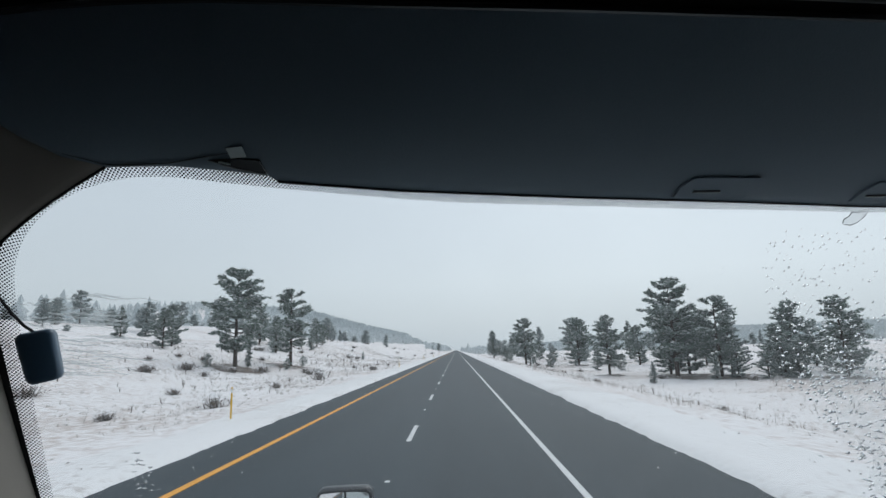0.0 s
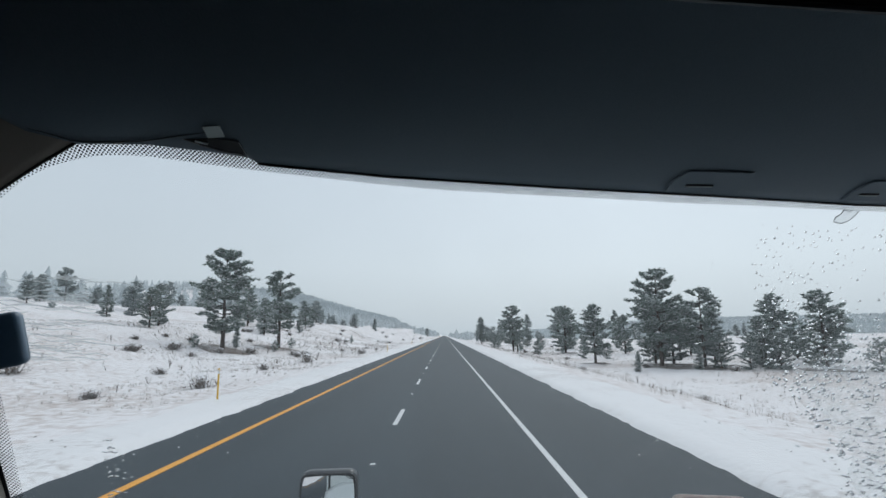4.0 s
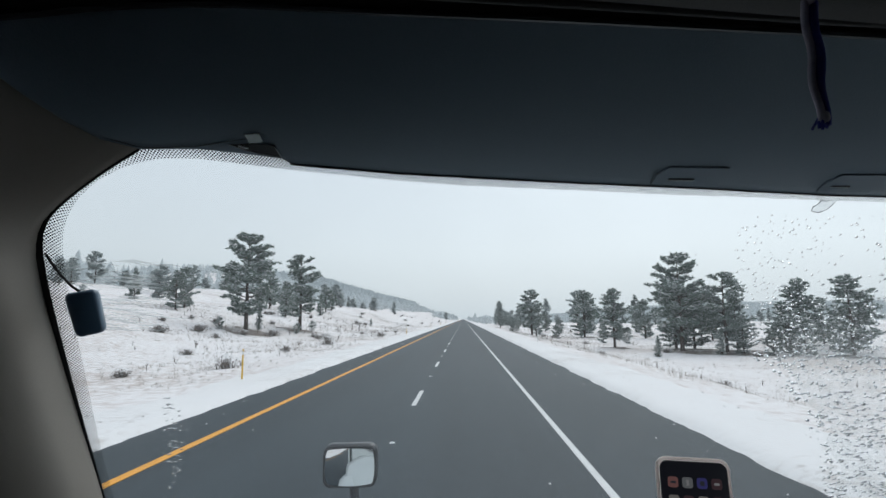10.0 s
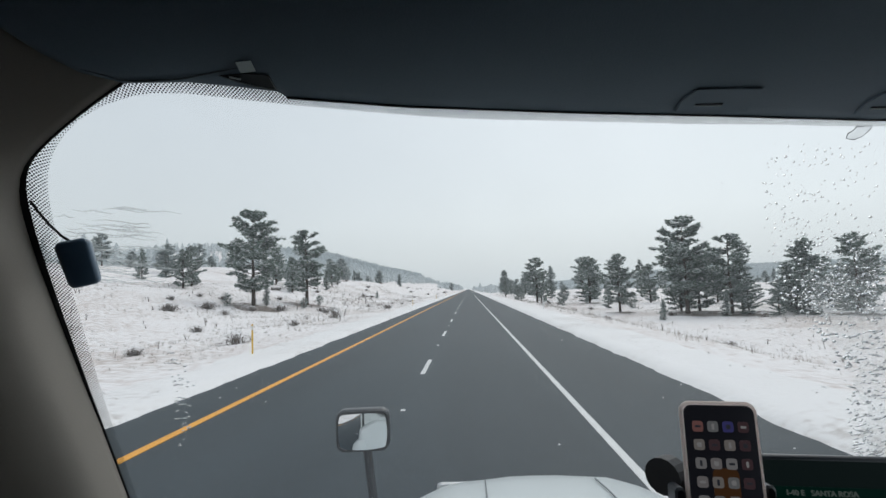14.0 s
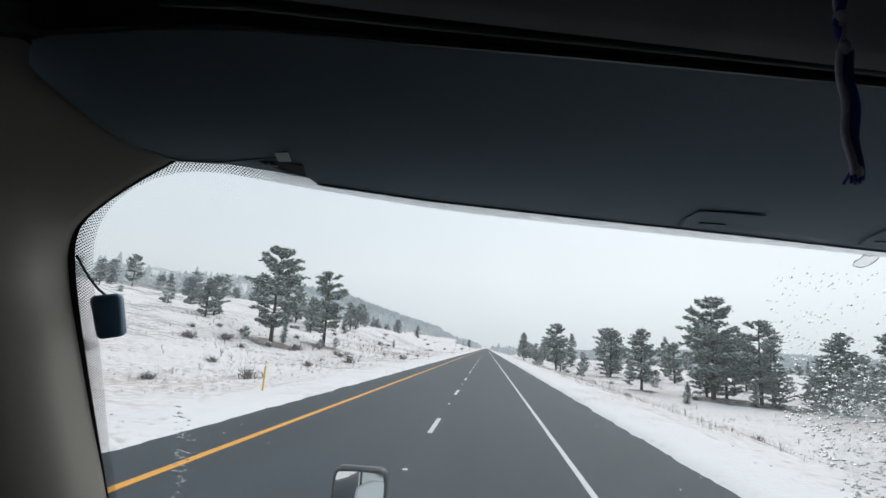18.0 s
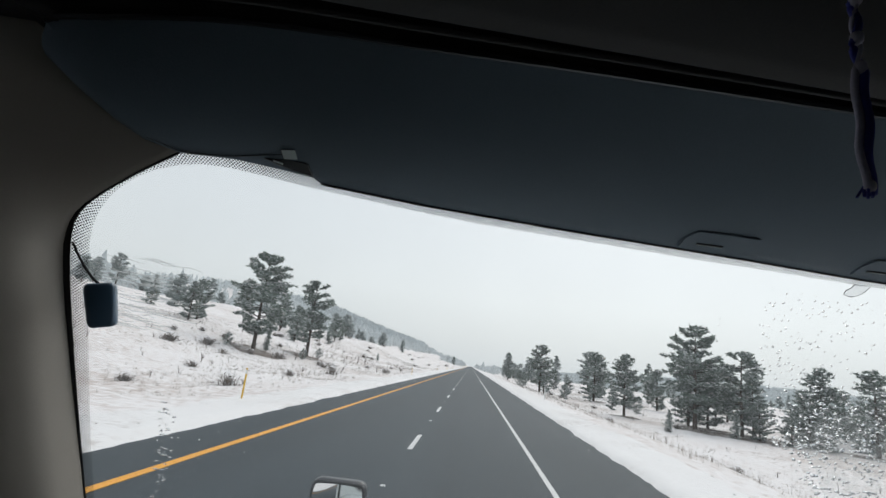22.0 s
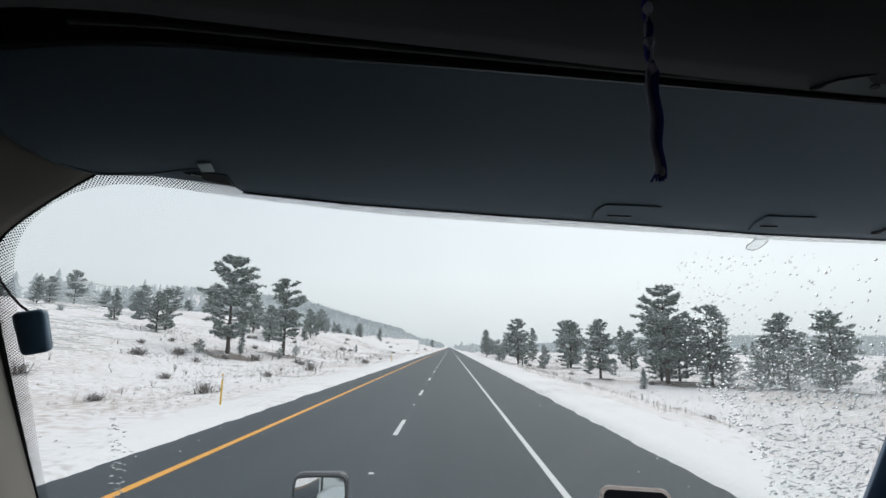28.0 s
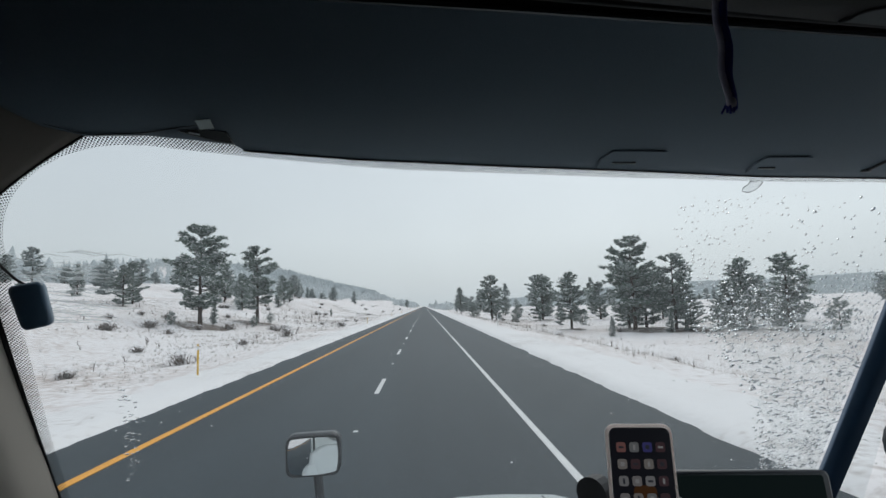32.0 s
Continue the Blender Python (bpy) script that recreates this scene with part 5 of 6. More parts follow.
for face, outline, slot in ((((10.64, 0.03), (10.64, 0.12), (10.69, 0.205), (11.06, 0.225), (11.09, 0.05)), ((10.62, 0.02), (10.635, 0.12), (10.69, 0.205), (10.88, 0.218), (11.07, 0.228)), ((10.73, 0.100), (10.89, 0.108))),
                            (((11.82, 0.05), (11.80, 0.14), (11.83, 0.225), (12.16, 0.245), (12.18, 0.06)), ((11.82, 0.04), (11.80, 0.14), (11.83, 0.225), (12.0, 0.236), (12.17, 0.246)), ((11.86, 0.118), (11.98, 0.125)))):
    catch = part("visor_catch", panel_plate(face, 0.0035, 0.004), M_vinyl, truck, "moulded visor catch")
    part("rim", panel_bead(outline, (0.0005, 0.0012, 0.0014, 0.0011, 0.0004), 0.0022), M_vinyl, catch, "", True)
    # black bead in place of the slot's shade
    part("slot", panel_bead(slot, 0.0020, 0.0028), M_rubber, catch, "", True)
    part("slot_lip", panel_bead([(a, b - 0.012) for a, b in slot], 0.0007, 0.0042), M_tag, catch, "bright lower lip", True)
# overhead light housing towards the passenger's side
RIM = ((0.418, 0.409, 2.7835), (0.425, 0.404, 2.7835), (0.427, 0.399, 2.7845), (0.432, 0.393, 2.7845), (0.443, 0.387, 2.784), (0.464, 0.379, 2.784), (0.493, 0.370, 2.785), (0.56, 0.358, 2.780), (0.70, 0.352, 2.766))
def liner_edge(x, y, d):
    return Vector((x, y, float(np.interp(x, [p[0] for p in SEAM], [p[2] for p in SEAM])) - sag(x) - d))
lt = bmesh.new()
tube(lt, RIM, 0.0013, 6)
lamp = part("overhead_lamp", lt, M_rubber, truck, "dark rim of the overhead lamp panel")
part("lamp_panel", loft([[Vector(p) for p in RIM], [liner_edge(p[0], 0.4095, 0.0012) for p in RIM]], (0, 0, 0.002)), M_lamp, lamp, "grey lamp panel")
# black plates stand in for the shade of two small holes
for x0, y0, z0 in ((0.466, 0.394, 2.7785), (0.502, 0.382, 2.7775)):
    part("lamp_hole", rounded_plate(0.0085, 0.006, 0.002, 0.0028, Matrix.Translation((x0, y0, z0)) @ pose(0, 0, 0, 75, 0, 0)), M_rubber, lamp)
part("visor_seam", panel_bead(((12.74, 0.115), (12.755, 0.275), (12.80, 0.475), (12.86, 0.70)), 0.003, 0.001), M_rubber, truck, "seam of the passenger's visor", True)
part("visor_seam_tip", panel_bead(((12.70, 0.105), (12.76, 0.118)), 0.003, 0.003), M_steel, truck, "small steel pin", True)

# passenger-side pillar
PIN = ((1.088, 2.83), (1.078, 2.756), (1.060, 2.681), (1.025, 2.454), (0.989, 2.243), (0.961, 2.086), (0.93, 1.93))
pin = polyline(PIN, 24)
prow = [[], [], [], []]
for x, z in pin:
    p = on_glass(x, z, -0.008)
    prow[0].append(p + Vector((0.001, 0.005, 0)))
    prow[1].append(p)
    prow[2].append(p + Vector((0.040, -0.022, 0)))
    prow[3].append(p + Vector((0.078, 0.04, 0)))
part("pillar_trim", loft(prow, (0.02, 0.03, 0)), M_navy, truck, "navy blue pillar on the passenger's side", True)

# header over the glass, cowl below it
part("roof_header", loft([[on_glass(x, 2.80, 0.012) for x in cols], [on_glass(x, 2.86, 0.012) for x in cols], [Vector((x, 0.66, 3.02)) for x in cols]], (0, 0.05, 0.02)), M_paint, truck)
part("roof", solid((CX, -0.35, 3.03), (2.05, 2.2, 0.06), 0.02), M_paint, truck)
# unseen; cloth made dark to keep bounced light off the ceiling
part("back_wall", solid((CX, -1.42, 2.05), (2.05, 0.06, 1.95), 0.01), M_seat, truck, "dark cloth cab back wall")
part("cab_floor", solid((CX, -0.1, 1.12), (2.05, 2.7, 0.06), 0.01), M_dash, truck)
part("firewall", solid((CX, 1.27, 1.5), (1.9, 0.08, 0.8), 0.02), M_paint, truck)
part("dashboard", loft([[(x, 0.62, 1.35) for x in (-0.72, 0.24, 1.2)], [(x, 0.66, 1.80) for x in (-0.72, 0.24, 1.2)], [(x, 0.74, 1.86) for x in (-0.72, 0.24, 1.2)], [(x, 1.30, 1.89) for x in (-0.72, 0.24, 1.2)]], (0, 0.03, -0.05)), M_dash, truck, "dark vinyl dashboard")
for x0, s in ((-0.815, -1), (1.285, 1)):
    door = part("door", solid((x0, -0.05, 1.55), (0.06, 2.6, 0.86), 0.015), M_paint, truck)
    part("door_frame", solid((x0, -0.95, 2.5), (0.06, 0.9, 1.05), 0.01), M_paint, truck)
    back, front = (-0.5, -0.2) if s < 0 else (0.25, 0.95)
    part("door_frame", solid((x0, (front - 1.2) / 2, 2.9), (0.06, front + 1.2, 0.22), 0.01), M_paint, truck)
    # added panels, unseen, narrow the side windows to cut daylight in the cab
    if s < 0:
        part("door_frame", solid((x0, 0.13, 2.4), (0.06, 0.66, 0.84), 0.01), M_paint, truck)
    else:
        part("door_frame", solid((x0, -0.125, 2.4), (0.06, 0.75, 0.84), 0.01), M_paint, truck)
    part("door_window", solid((x0, (front + back) / 2, 2.4), (0.006, front - back, 0.82)), M_glass, truck)
for x0 in (-0.32, 0.86):
    seat = part("seat", solid((x0, -0.52, 1.62), (0.52, 0.5, 0.16), 0.05), M_seat, truck)
    part("backrest", solid((x0, -0.86, 1.98), (0.5, 0.14, 0.7), 0.05), M_seat, seat)

# hood
hood_rows = []
HOOD_X = (-0.78, -0.68, -0.577, -0.50, -0.424, -0.324, -0.224, -0.10, 0.038, 0.18, 0.32, 0.46, 0.609, 0.76, 0.87, 0.97, 1.06, 1.14, 1.23, 1.33, 1.42)
HOOD_DROP = (0.42, 0.32, 0.227, 0.183, 0.143, 0.094, 0.052, 0.028, 0.011, 0.003, 0.0, 0.002, 0.005, 0.02, 0.05, 0.095, 0.143, 0.183, 0.24, 0.32, 0.42)
for y, zc, half in ((1.28, 1.65, 1.10), (1.7, 1.61, 1.08), (2.2, 1.55, 1.05), (2.6, 1.495, 1.02), (2.9, 1.448, 1.0), (3.08, 1.40, 0.97), (3.2, 1.32, 0.94), (3.27, 1.20, 0.92), (3.30, 0.9, 0.90)):
    hood_rows.append([(0.32 + (x - 0.32) * half, y, zc - d - 0.006 * (abs(abs(x - 0.32) - 0.29) < 0.02)) for x, d in zip(HOOD_X, HOOD_DROP)])
part("hood", loft(hood_rows, (0, 0, -0.04)), M_paint, truck, "pale glossy truck hood", True)
# thin grey strips imitate the shade in the hood's creases
for x in (0.02, 0.62):
    part("hood_crease", tube(bmesh.new(), [(x, 1.5, 1.622), (x + 0.01, 2.2, 1.546), (x + 0.02, 2.6, 1.492), (x + 0.02, 2.9, 1.444)], 0.004, 6), M_lamp, truck, "grey strip imitating a crease's shade")
part("grille", solid((CX, 3.28, 0.9), (1.0, 0.06, 0.8), 0.03), M_rim, truck)
part("bumper", solid((CX, 3.4, 0.5), (2.3, 0.25, 0.4), 0.06), M_rim, truck)
for s in (-1, 1):
    fx = CX + s * 0.95
    fend = [[(fx - s * 0.30, y, z + 0.05), (fx, y, z + 0.04), (fx + s * 0.22, y, z - 0.05), (fx + s * 0.25, y, z - 0.25)] for y, z in ((1.5, 0.75), (1.8, 1.08), (2.3, 1.22), (2.8, 1.16), (3.15, 0.95), (3.28, 0.7))]
    part("fender", loft(fend, (0, 0, -0.03)), M_paint, truck, "", True)
    wheel(truck, CX + s * 0.98, 2.35, 0.52, 0.3)
    part("headlight", rounded_plate(0.34, 0.22, 0.08, 0.05, Matrix.Translation((fx - s * 0.05, 3.27, 0.85))), M_sign_white, truck)

# hood mirror: dark shell, convex glass, post
hm = Matrix.Translation((-0.667, 3.03, 1.692)) @ pose(0, 0, 0, 2, 0, 4)
mir = part("hood_mirror", rounded_plate(0.315, 0.235, 0.11, 0.05, hm @ Matrix.Translation((0, 0.06, 0))), M_gloss_black, truck, "rounded black hood mirror on a post", True)
cg = []
for j in range(9):
    v = -1 + j / 4
    cg.append([])
    for i in range(11):
        u = -1 + i / 5
        k = 1 - 0.10 * (u * u * v * v)
        cg[-1].append(hm @ Vector((u * 0.145 * k, -0.003 + 0.014 * (u * u + v * v * 0.6) - 0.012, v * 0.106 * k)))
part("mirror_glass", loft(cg), M_mirror, mir, "convex mirror glass", True)
rim = bmesh.new()
ringp = []
for cx, cz, a0 in ((0.108, 0.069, 0), (-0.108, 0.069, 90), (-0.108, -0.069, 180), (0.108, -0.069, 270)):
    for k in range(5):
        a = radians(a0 + 22.5 * k)
        ringp.append(hm @ Vector((cx + 0.042 * math.cos(a), 0.006, cz + 0.042 * math.sin(a))))
tube(rim, ringp + ringp[:2], 0.007, 6, False)
part("mirror_rim", rim, M_rubber, mir)
post = bmesh.new()
tube(post, [(-0.66, 3.10, 1.62), (-0.64, 3.08, 1.45), (-0.61, 3.04, 1.25), (-0.58, 3.0, 1.02)], [0.028, 0.026, 0.026, 0.04], 10)
part("mirror_post", post, M_gloss_black, mir)

# door mirror on the passenger's side with its bracket
rm = part("door_mirror", rounded_plate(0.24, 0.20, 0.12, 0.098, Matrix.Translation((1.50, 1.44, 2.065)) @ pose(0, 0, 0, 0, -12, -12)), M_gloss_black, truck, "black round-backed door mirror", True)
br = bmesh.new()
tube(br, [(1.36, 1.40, 2.03), (1.345, 1.38, 1.9), (1.33, 1.3, 1.72), (1.30, 1.1, 1.6)], 0.017, 8)
tube(br, [(1.46, 1.40, 2.0), (1.43, 1.38, 1.88), (1.38, 1.3, 1.74), (1.31, 1.1, 1.66)], 0.017, 8)
part("bracket", br, M_gloss_black, rm)

# wiper at rest along the foot of the windscreen
wp = bmesh.new()
tube(wp, [on_glass(-0.42, 1.945, 0.03), on_glass(0.0, 1.945, 0.03), on_glass(0.38, 1.95, 0.03)], [0.008, 0.014, 0.008], 8)
wiper = part("wiper", wp, M_rubber, truck, "black wiper at rest")
wa = bmesh.new()
tube(wa, [on_glass(0.42, 1.925, 0.05), on_glass(0.2, 1.94, 0.05), on_glass(0.0, 1.95, 0.045)], [0.014, 0.011, 0.009], 6)
part("wiper_arm", wa, M_gloss_black, wiper)

# film remnant at the top of the glass
remnant = [on_glass(0.640 + a, 2.731 + b, -0.005) for a, b in ((-0.021, -0.009), (-0.019, -0.002), (-0.011, 0.002), (-0.006, 0.009), (0.004, 0.007), (0.010, 0.010), (0.021, 0.008), (0.016, 0.001), (0.006, -0.007), (-0.006, -0.011), (-0.015, -0.010))]
rb = bmesh.new()
rb.faces.new([rb.verts.new(p) for p in remnant])
rb.faces.new([rb.verts.new(p + Vector((0, -0.0006, 0))) for p in remnant][::-1])
film = part("film_remnant", rb, M_sticker, truck, "torn clear film on the glass")
part("curled_edge", tube(bmesh.new(), remnant[:6], [0.0003, 0.0008, 0.0006, 0.0009, 0.0006, 0.0007], 5), M_lamp, film, "grey curled edge", True)
part("curled_edge", tube(bmesh.new(), remnant[6:] + remnant[:1], [0.0005, 0.0007, 0.0004, 0.0008, 0.0006, 0.0003], 5), M_lamp, film, "grey curled edge", True)

# ---------------------------------------------------------------- trailer
trailer = thing("box_trailer", "plain white box trailer behind the cab", "trailer", (CX, -9.6, 0))
part("body", solid((0, 0, 2.55), (2.6, 15.6, 2.8), 0.04), M_trailer, trailer)
part("chassis", solid((0, 0, 1.0), (1.0, 15.0, 0.3), 0.02), M_rubber, trailer)
for yy in (-6.2, -5.0, 4.6, 5.9):
    for xx in (-1.05, 1.05):
        wheel(trailer, xx, yy, 0.52, 0.4)

# ---------------------------------------------------------------- loose things in the cab
dc = thing("dash_camera", "small slate camera box stuck to the windscreen by a cable", "camera", (-0.489, 0.645, 2.556))
dm = pose(0, 0, 0, 4, -13, 24)
hb = rounded_plate(0.038, 0.059, 0.022, 0.008, None, 4)
for v in hb.verts:
    # narrower towards the foot of the box
    v.co.x = 0.019 + (v.co.x - 0.019) * (0.90 + 2.0 * v.co.z if v.co.z < 0.005 else 0.91 + 1.6 * v.co.z)
hb.transform(dm)
part("housing", hb, M_camera, dc, "", True)
part("foot", solid((-0.004, 0.012, 0.004), (0.02, 0.012, 0.026), 0.003, dm), M_rubber, dc)
cb = bmesh.new()
tube(cb, [(-0.012, 0.004, 0.028), (-0.022, 0.000, 0.036), (-0.033, -0.006, 0.050), (-0.041, -0.014, 0.066), (-0.047, -0.018, 0.078)], 0.0018, 6)
part("cable", cb, M_rubber, dc, "thin black cable")

phone = thing("phone", "large phone in a pale case showing a grid of icons", "phone", (0.413, 0.944, 2.161))
phone.scale = (1.28, 1.28, 1.28)
pm = pose(0, 0, 0, -8, 2.0, -4)
PW, PH = 0.095, 0.200
part("case", rounded_plate(PW, PH, 0.013, 0.013, pm), M_case, phone, "pale rose-white case", True)
rimb = bmesh.new()
rp = [pm @ Vector(p) for p in [((PW / 2 - 0.012) * (1 if q in (0, 3) else -1) + 0.012 * math.cos(math.pi / 2 * (q + e / 5)), -0.004, (PH / 2 - 0.012) * (1 if q in (0, 1) else -1) + 0.012 * math.sin(math.pi / 2 * (q + e / 5)))
      for q in range(4) for e in range(6)]]
tube(rimb, rp + rp[:1], 0.0024, 8, False)
part("case_rim", rimb, M_case, phone, "rounded rose-white rim", True)
scr = part("screen", rounded_plate(PW - 0.0055, PH - 0.0055, 0.003, 0.0105, pm @ Matrix.Translation((0, -0.0072, 0))), glow("phone_screen", (0.03, 0.032, 0.045), 0.12), phone, "dark phone screen", True)
ICON = ((0.62, 0.30, 0.28), (0.20, 0.12, 0.14), (0.62, 0.62, 0.64), (0.5, 0.52, 0.54), (0.66, 0.66, 0.68), (0.62, 0.58, 0.55), (0.16, 0.16, 0.55), (0.6, 0.57, 0.58))
icon_mats = [glow("icon_glow", c, 0.11) for c in ICON]
mark_mats = [glow("mark_glow", c, 0.12) for c in ((0.10, 0.11, 0.14), (0.80, 0.80, 0.82))]
for rI in range(6):
    for cI in range(4):
        if rI == 4 and cI == 3:
            continue
        part("app_icon", rounded_plate(0.0138, 0.0138, 0.0008, 0.0032, pm @ Matrix.Translation((-0.0288 + 0.0192 * cI, -0.0092, 0.070 - 0.0232 * rI)), 3), icon_mats[(rI * 5 + cI * 3 + rI * cI) % 8], scr)
        mark = Matrix.Translation((-0.0288 + 0.0192 * cI, -0.0098, 0.070 - 0.0232 * rI))
        part("icon_mark", rounded_plate(*((0.0074, 0.0030) if (rI + 2 * cI) % 3 == 0 else (0.0058, 0.0058) if (rI + 2 * cI) % 3 == 1 else (0.0032, 0.0076)), 0.0006, 0.0012, pm @ mark, 2), mark_mats[(rI + cI) % 2], scr)
part("widget", rounded_plate(0.033, 0.040, 0.0006, 0.008, pm @ Matrix.Translation((0.001, -0.0089, -0.002)), 4), glow("widget_glow", (0.45, 0.2, 0.08), 0.05), scr, "orange widget")

holder = thing("phone_holder", "black clamp holder on a dashboard stalk", "phone holder", (0.413, 0.970, 2.101))
holder.scale = (1.28, 1.28, 1.28)
for s in (-1, 1):
    part("jaw", rounded_plate(0.014, 0.075, 0.036, 0.006, Matrix.Translation((s * 0.058, -0.012, 0.002)) @ pm), M_gloss_black, holder)
part("back_plate", rounded_plate(0.11, 0.075, 0.016, 0.01, Matrix.Translation((0, 0.016, 0)) @ pm), M_rubber, holder)
kn = bmesh.new()
tube(kn, [(-0.061, 0.03, 0.036), (-0.040, 0.05, 0.036)], [0.026, 0.024], 16)
part("knob", kn, M_rubber, holder, "ribbed round knob")
sc = bmesh.new()
tube(sc, [(-0.085, -0.01, -0.03), (-0.055, -0.005, -0.03)], 0.011, 12)
part("screw", sc, M_navy, holder)
st = bmesh.new()
tube(st, [(-0.01, 0.03, 0.0), (0.0, 0.06, -0.09), (0.0, 0.08, -0.178)], [0.014, 0.013, 0.03], 10)
part("stalk", st, M_rubber, holder)

tab = thing("navigation_screen", "wide dark navigation screen with a green route banner", "screen", (0.685, 1.080, 2.051))
tab.scale = (1.12, 1.12, 1.12)
tm = pose(0, 0, 0, -10, 2.0, -3)
part("shell", rounded_plate(0.345, 0.175, 0.02, 0.012, tm), M_gloss_black, tab, "", True)
part("display", rounded_plate(0.315, 0.16, 0.002, 0.006, tm @ Matrix.Translation((0, -0.0112, 0))), glow("map_display", (0.006, 0.012, 0.012), 0.4), tab)
part("route_banner", rounded_plate(0.30, 0.075, 0.001, 0.003, tm @ Matrix.Translation((0, -0.0130, 0.0))), glow("banner_green", (0.0, 0.016, 0.011), 0.35), tab, "dark green route banner")
lettering("lettering", "I-40 E   SANTA ROSA", 0.0125, glow("banner_text", (0.3, 0.38, 0.35), 0.10), tab, tm @ Matrix.Translation((-0.085, -0.0142, 0.024)) @ pose(0, 0, 0, 90))
ar = bmesh.new()
tube(ar, [tm @ Vector((0.05, -0.014, -0.075)), tm @ Vector((0.052, -0.014, -0.03))], 0.006, 6)
part("route_line", ar, glow("route_orange", (0.6, 0.12, 0.02), 0.5), tab)
sb = bmesh.new()
tube(sb, [(0, 0.015, -0.05), (0, 0.03, -0.10), (0, 0.035, -0.147)], [0.02, 0.018, 0.05], 10)
part("stand", sb, M_rubber, tab)

rope = thing("lanyard", "blue and grey knotted cord hanging from the headliner", "lanyard", (0.207, 0.260, 2.643))
rope.scale = (0.9, 0.9, 0.9)
for start, mat, lab, lo in ((math.pi, M_pale_cord, "pale grey strand", 0.002), (0.0, M_blue_cord, "royal blue strand", 0.0)):
    bm = bmesh.new()
    pts, rad = [], []
    for k in range(64):
        g = k / 63
        a = start + 4.0 * max(0.0, 0.16 - g) + 40 * max(0.0, g - 0.38)
        r_ = 0.0023 if g < 0.38 else 0.0017
        pts.append((r_ * math.cos(a) - 0.0035 + 0.0005 * g + 0.0012 * math.sin(34 * g + 0.8) * max(0.0, 1 - g), r_ * math.sin(a), lo + g * 0.21))
        rad.append((0.0029 if mat is M_blue_cord else 0.0021) if g < 0.38 else (0.0024 if mat is M_blue_cord else 0.0013))
    tube(bm, pts, rad, 8)
    part("strand", bm, mat, rope, lab, True)
for zz in (0.004, 0.080, 0.100, 0.128, 0.146, 0.172, 0.190):
    kb = bmesh.new()
    bmesh.ops.create_icosphere(kb, subdivisions=2, radius=0.0032 + 0.0007 * math.sin(900 * zz), matrix=Matrix.Translation((-0.0035 + 0.001 * math.sin(500 * zz), -0.001, zz)) @ Matrix.Diagonal((1, 1, 1.4, 1)))
    part("knot", kb, M_pale_cord, rope, "", True)
fr_ = bmesh.new()
for k in range(6):
    a = 1.05 * k
    tube(fr_, [(0.002 * math.cos(a) - 0.0035, 0.002 * math.sin(a), 0.004), (0.0022 * math.cos(a) - 0.0035 - (0.004 if k == 2 else 0), 0.002 * math.sin(a), -0.0025)], 0.0008, 4)
tagged(part("frayed_end", fr_, M_blue_cord, rope, "frayed blue end"), kind="stuff")

# ---------------------------------------------------------------- rain on the passenger's side of the glass
rs = random.Random(9)
dv, df = [], []


def pillar_x(z):
    return float(np.interp(z, [p[1] for p in PIN][::-1], [p[0] for p in PIN][::-1])) - 0.014


def wiped_x(z):
    """Where the wiper's sweep ends on the passenger's side."""
    return float(np.interp(z, (2.10, 2.14, 2.22, 2.324, 2.40, 2.465, 2.60, 2.70), (0.80, 0.793, 0.768, 0.722, 0.652, 0.575, 0.525, 0.50)))


def drop(x, z, w, h, t):
    """A low dome of water on the outside of the glass."""
    i = len(dv)
    rows_, seg = 3, 9
    tilt = rs.uniform(-0.35, 0.35)
    for a in range(rows_):
        e = a / rows_ * math.pi / 2
        for b in range(seg):
            g = 2 * math.pi * b / seg
            u, v = math.cos(g) * math.cos(e) * w, math.sin(g) * math.cos(e) * h
            u, v = u * math.cos(tilt) - v * math.sin(tilt), u * math.sin(tilt) + v * math.cos(tilt)
            dv.append(on_glass(x + u, z + v, 0.003 + math.sin(e) * t))
    dv.append(on_glass(x, z, 0.003 + t))
    dv.append(on_glass(x, z, 0.0025))
    for a in range(rows_ - 1):
        for b in range(seg):
            c = (b + 1) % seg
            df.append((i + a * seg + b, i + a * seg + c, i + (a + 1) * seg + c, i + (a + 1) * seg + b))
    for b in range(seg):
        c = (b + 1) % seg
        df.append((i + (rows_ - 1) * seg + b, i + (rows_ - 1) * seg + c, i + rows_ * seg))
        df.append((i + c, i + b, i + rows_ * seg + 1))


for k in range(430):
    z = rs.uniform(2.44, 2.72)
    g = (2.72 - z) / 0.28
    x = wiped_x(z) - 0.03 + abs(rs.gauss(0, 0.24 + 0.10 * g)) + 0.02 * rs.random()
    if x > pillar_x(z):
        continue
    s = rs.uniform(0.0008, 0.0019) * (1 + 0.4 * g)
    s *= 1 + 0.3 * float(smooth01((x - 0.62) / 0.3))
    drop(x, z, s * rs.uniform(1.1, 2.0), s * rs.uniform(0.8, 1.2), s * 0.34)
for k in range(1250):
    z = rs.uniform(2.06, 2.49)
    x = rs.uniform(wiped_x(z) - 0.02 * rs.random(), 1.03)
    if x > pillar_x(z):
        continue
    s = rs.uniform(0.0012, 0.0038) * rs.uniform(0.6, 1.0)
    drop(x, z, s * rs.uniform(1.1, 2.3), s * rs.uniform(0.7, 1.25), s * 0.38)
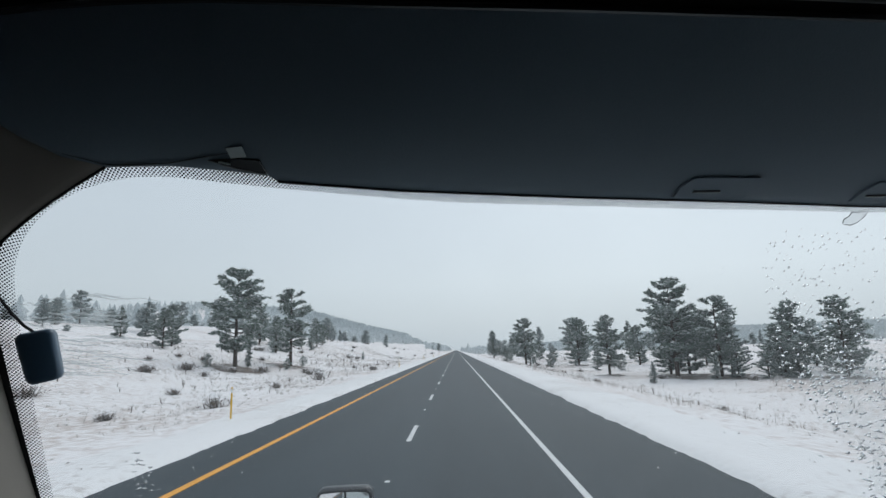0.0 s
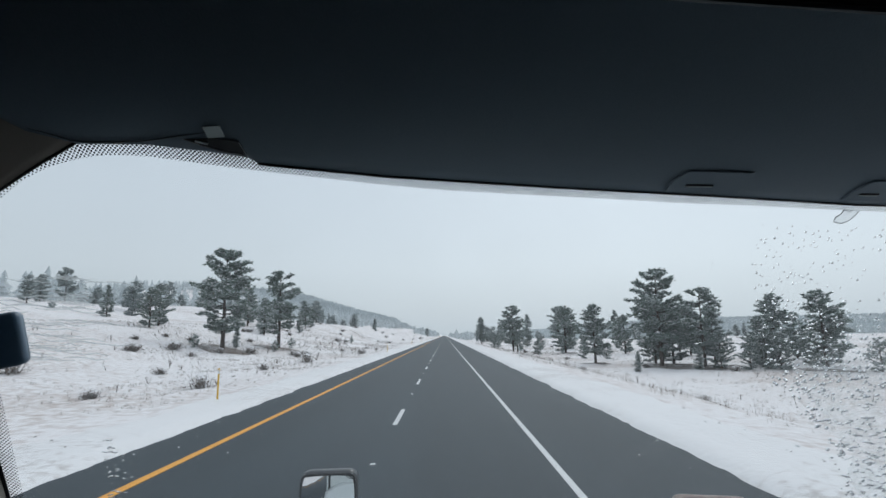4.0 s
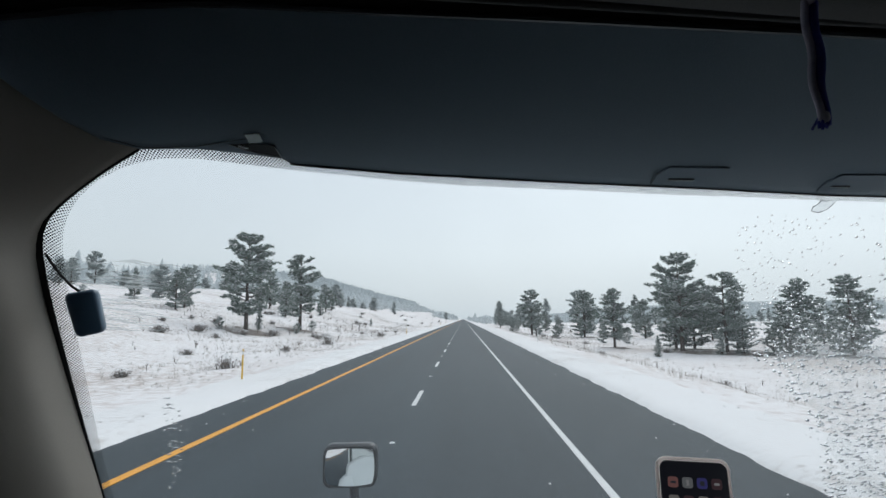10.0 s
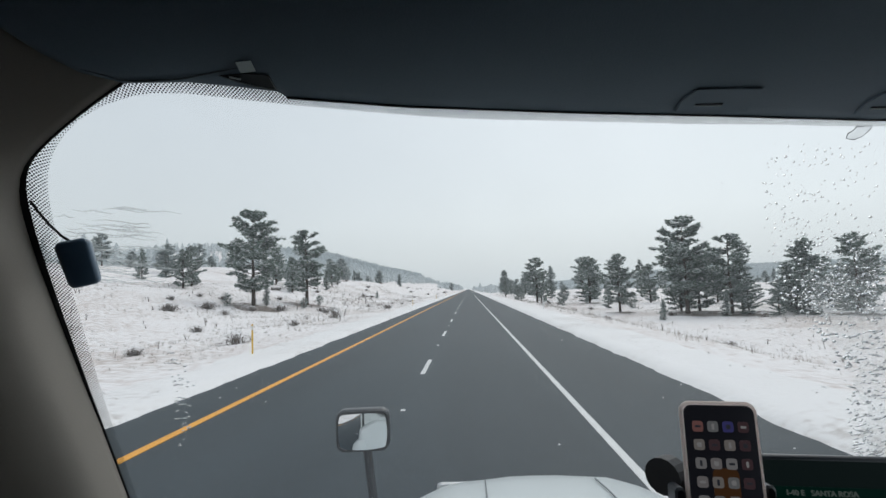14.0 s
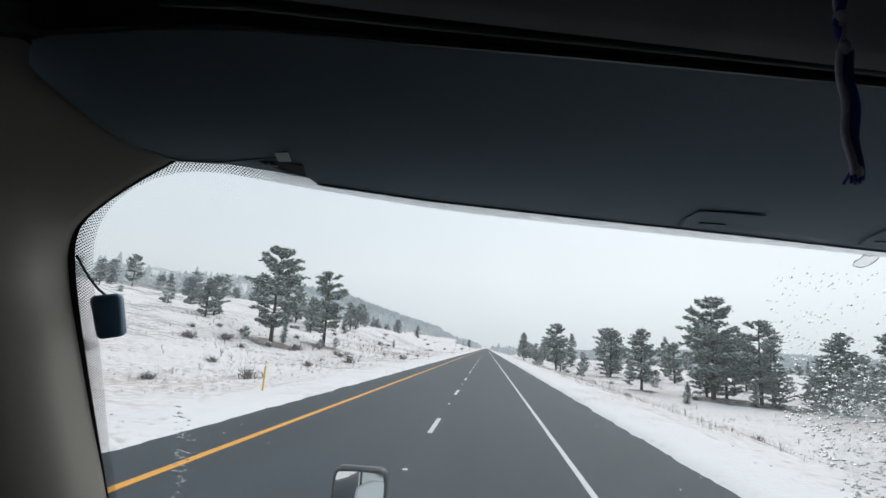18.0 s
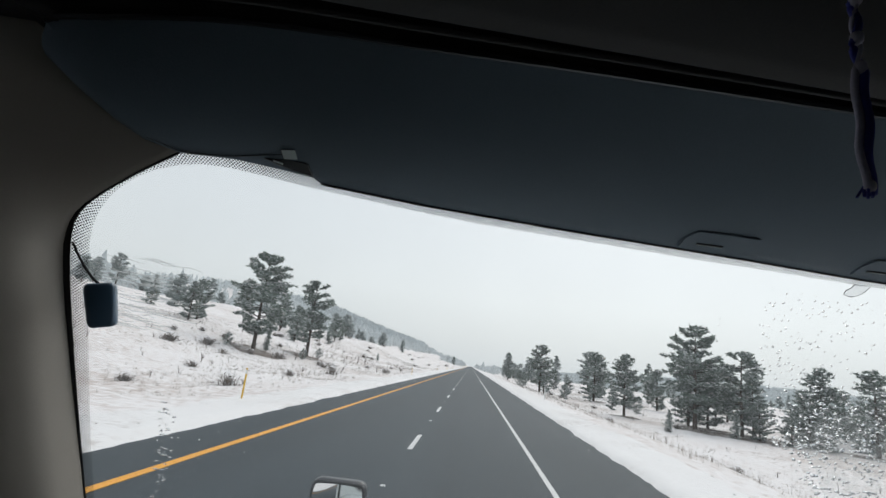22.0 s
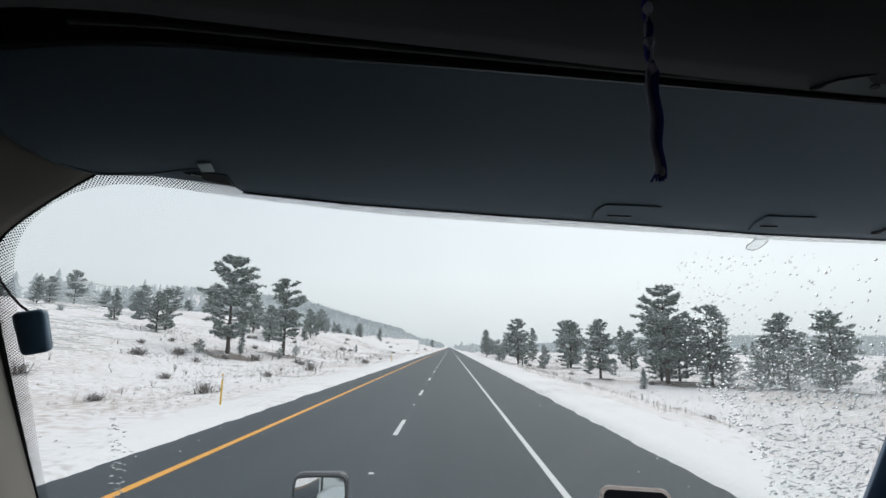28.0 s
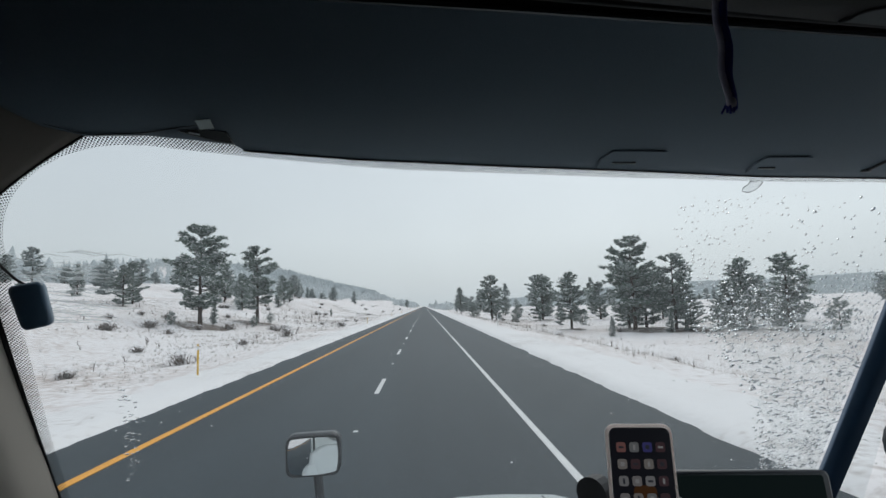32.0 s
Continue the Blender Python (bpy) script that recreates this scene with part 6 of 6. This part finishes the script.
for k in range(560):
    z = rs.uniform(2.42, 2.575)
    x = wiped_x(z) + 0.015 + 0.45 * rs.random()
    if x > pillar_x(z):
        continue
    s = rs.uniform(0.0011, 0.0025)
    drop(x, z, s * rs.uniform(1.0, 2.2), s * rs.uniform(0.6, 1.0), s * 0.32)
# long ripples of running water low on the glass, and a run of beads beside the driver's pillar
for k in range(230):
    z = rs.uniform(2.06, 2.42)
    x = rs.uniform(wiped_x(z), 1.03)
    if x > pillar_x(z):
        continue
    s = rs.uniform(0.0011, 0.0020)
    drop(x, z, s * rs.uniform(3.5, 10), s, s * 0.5)
for k in range(54):
    z = 2.43 - 0.15 * rs.random() ** 1.2
    drop(-0.436 - 0.10 * (2.40 - z) + rs.gauss(0, 0.006), z, rs.uniform(0.001, 0.0042), rs.uniform(0.0007, 0.0013), 0.0006)
for x, z, w, h in ((0.93, 2.69, 0.007, 0.004), (0.98, 2.70, 0.005, 0.003), (0.42, 2.66, 0.0018, 0.0012), (0.42, 2.65, 0.0016, 0.0012), (-0.40, 2.70, 0.0008, 0.0008)):
    drop(x, z, w, h, 0.0016)
tagged(new("rain_drops", mesh_from("rain_drops", dv, df, M_drop, True)), "rain drops and slush beads on the unwiped glass", "water", kind="stuff")
# smeared slush streaks low on the driver's side
sv_, sf_ = [], []
for k in range(52):
    x0, z0, l = rs.uniform(-0.525, -0.45), rs.uniform(2.535, 2.635), rs.uniform(0.02, 0.07)
    i = len(sv_)
    for j in range(5):
        u = j / 4
        p = on_glass(x0 + l * u, z0 - 0.10 * l * u + 0.0015 * math.sin(9 * u + k), 0.004)
        wdt = 0.0009 * math.sin(math.pi * (0.1 + 0.8 * u))
        sv_ += [p + Vector((0, 0, wdt)), p - Vector((0, 0, wdt))]
    sf_ += [(i + 2 * j, i + 2 * j + 1, i + 2 * j + 3, i + 2 * j + 2) for j in range(4)]
tagged(new("slush_streaks", mesh_from("slush_streaks", sv_, sf_, M_streak)), "thin wiped slush streaks on the glass", "water", kind="stuff")

# standing water past the wiper's reach
M_film = M_sticker.copy()
M_film.name = "standing_water_film"
for _n in M_film.node_tree.nodes:
    if _n.type == "MATH":
        _n.inputs[1].default_value = 0.38
    elif _n.type == "TEX_NOISE":
        _n.inputs["Scale"].default_value = 28
# the film thins out upwards to nothing
_t = M_film.node_tree
_out = next(n for n in _t.nodes if n.type == "OUTPUT_MATERIAL")
_fade, _co, _sz, _up, _clear = _t.nodes.new("ShaderNodeMixShader"), _t.nodes.new("ShaderNodeTexCoord"), _t.nodes.new("ShaderNodeSeparateXYZ"), _t.nodes.new("ShaderNodeMapRange"), _t.nodes.new("ShaderNodeBsdfTransparent")
_up.interpolation_type = "SMOOTHSTEP"
_up.inputs["From Min"].default_value, _up.inputs["From Max"].default_value = 2.42, 2.60
_t.links.new(_co.outputs["Object"], _sz.inputs[0])
_t.links.new(_sz.outputs["Z"], _up.inputs[0])
_t.links.new(_up.outputs[0], _fade.inputs[0])
_t.links.new(_out.inputs[0].links[0].from_socket, _fade.inputs[1])
_t.links.new(_clear.outputs[0], _fade.inputs[2])
_t.links.new(_fade.outputs[0], _out.inputs[0])
rows_ = []
for z in np.linspace(2.06, 2.62, 30):
    lo_, hi_ = wiped_x(z) + 0.02 + 0.012 * math.sin(60 * z) + 0.12 * float(smooth01((z - 2.44) / 0.14)), pillar_x(z)
    rows_.append([on_glass(lo_ + (hi_ - lo_) * k / 14, z, 0.002) for k in range(15)])
film_ = loft(rows_)
me_ = bpy.data.meshes.new("water_film")
film_.to_mesh(me_)
film_.free()
me_.materials.append(M_film)
tagged(new("water_film", me_), "thin milky film of water on the unwiped glass", "water", kind="stuff")
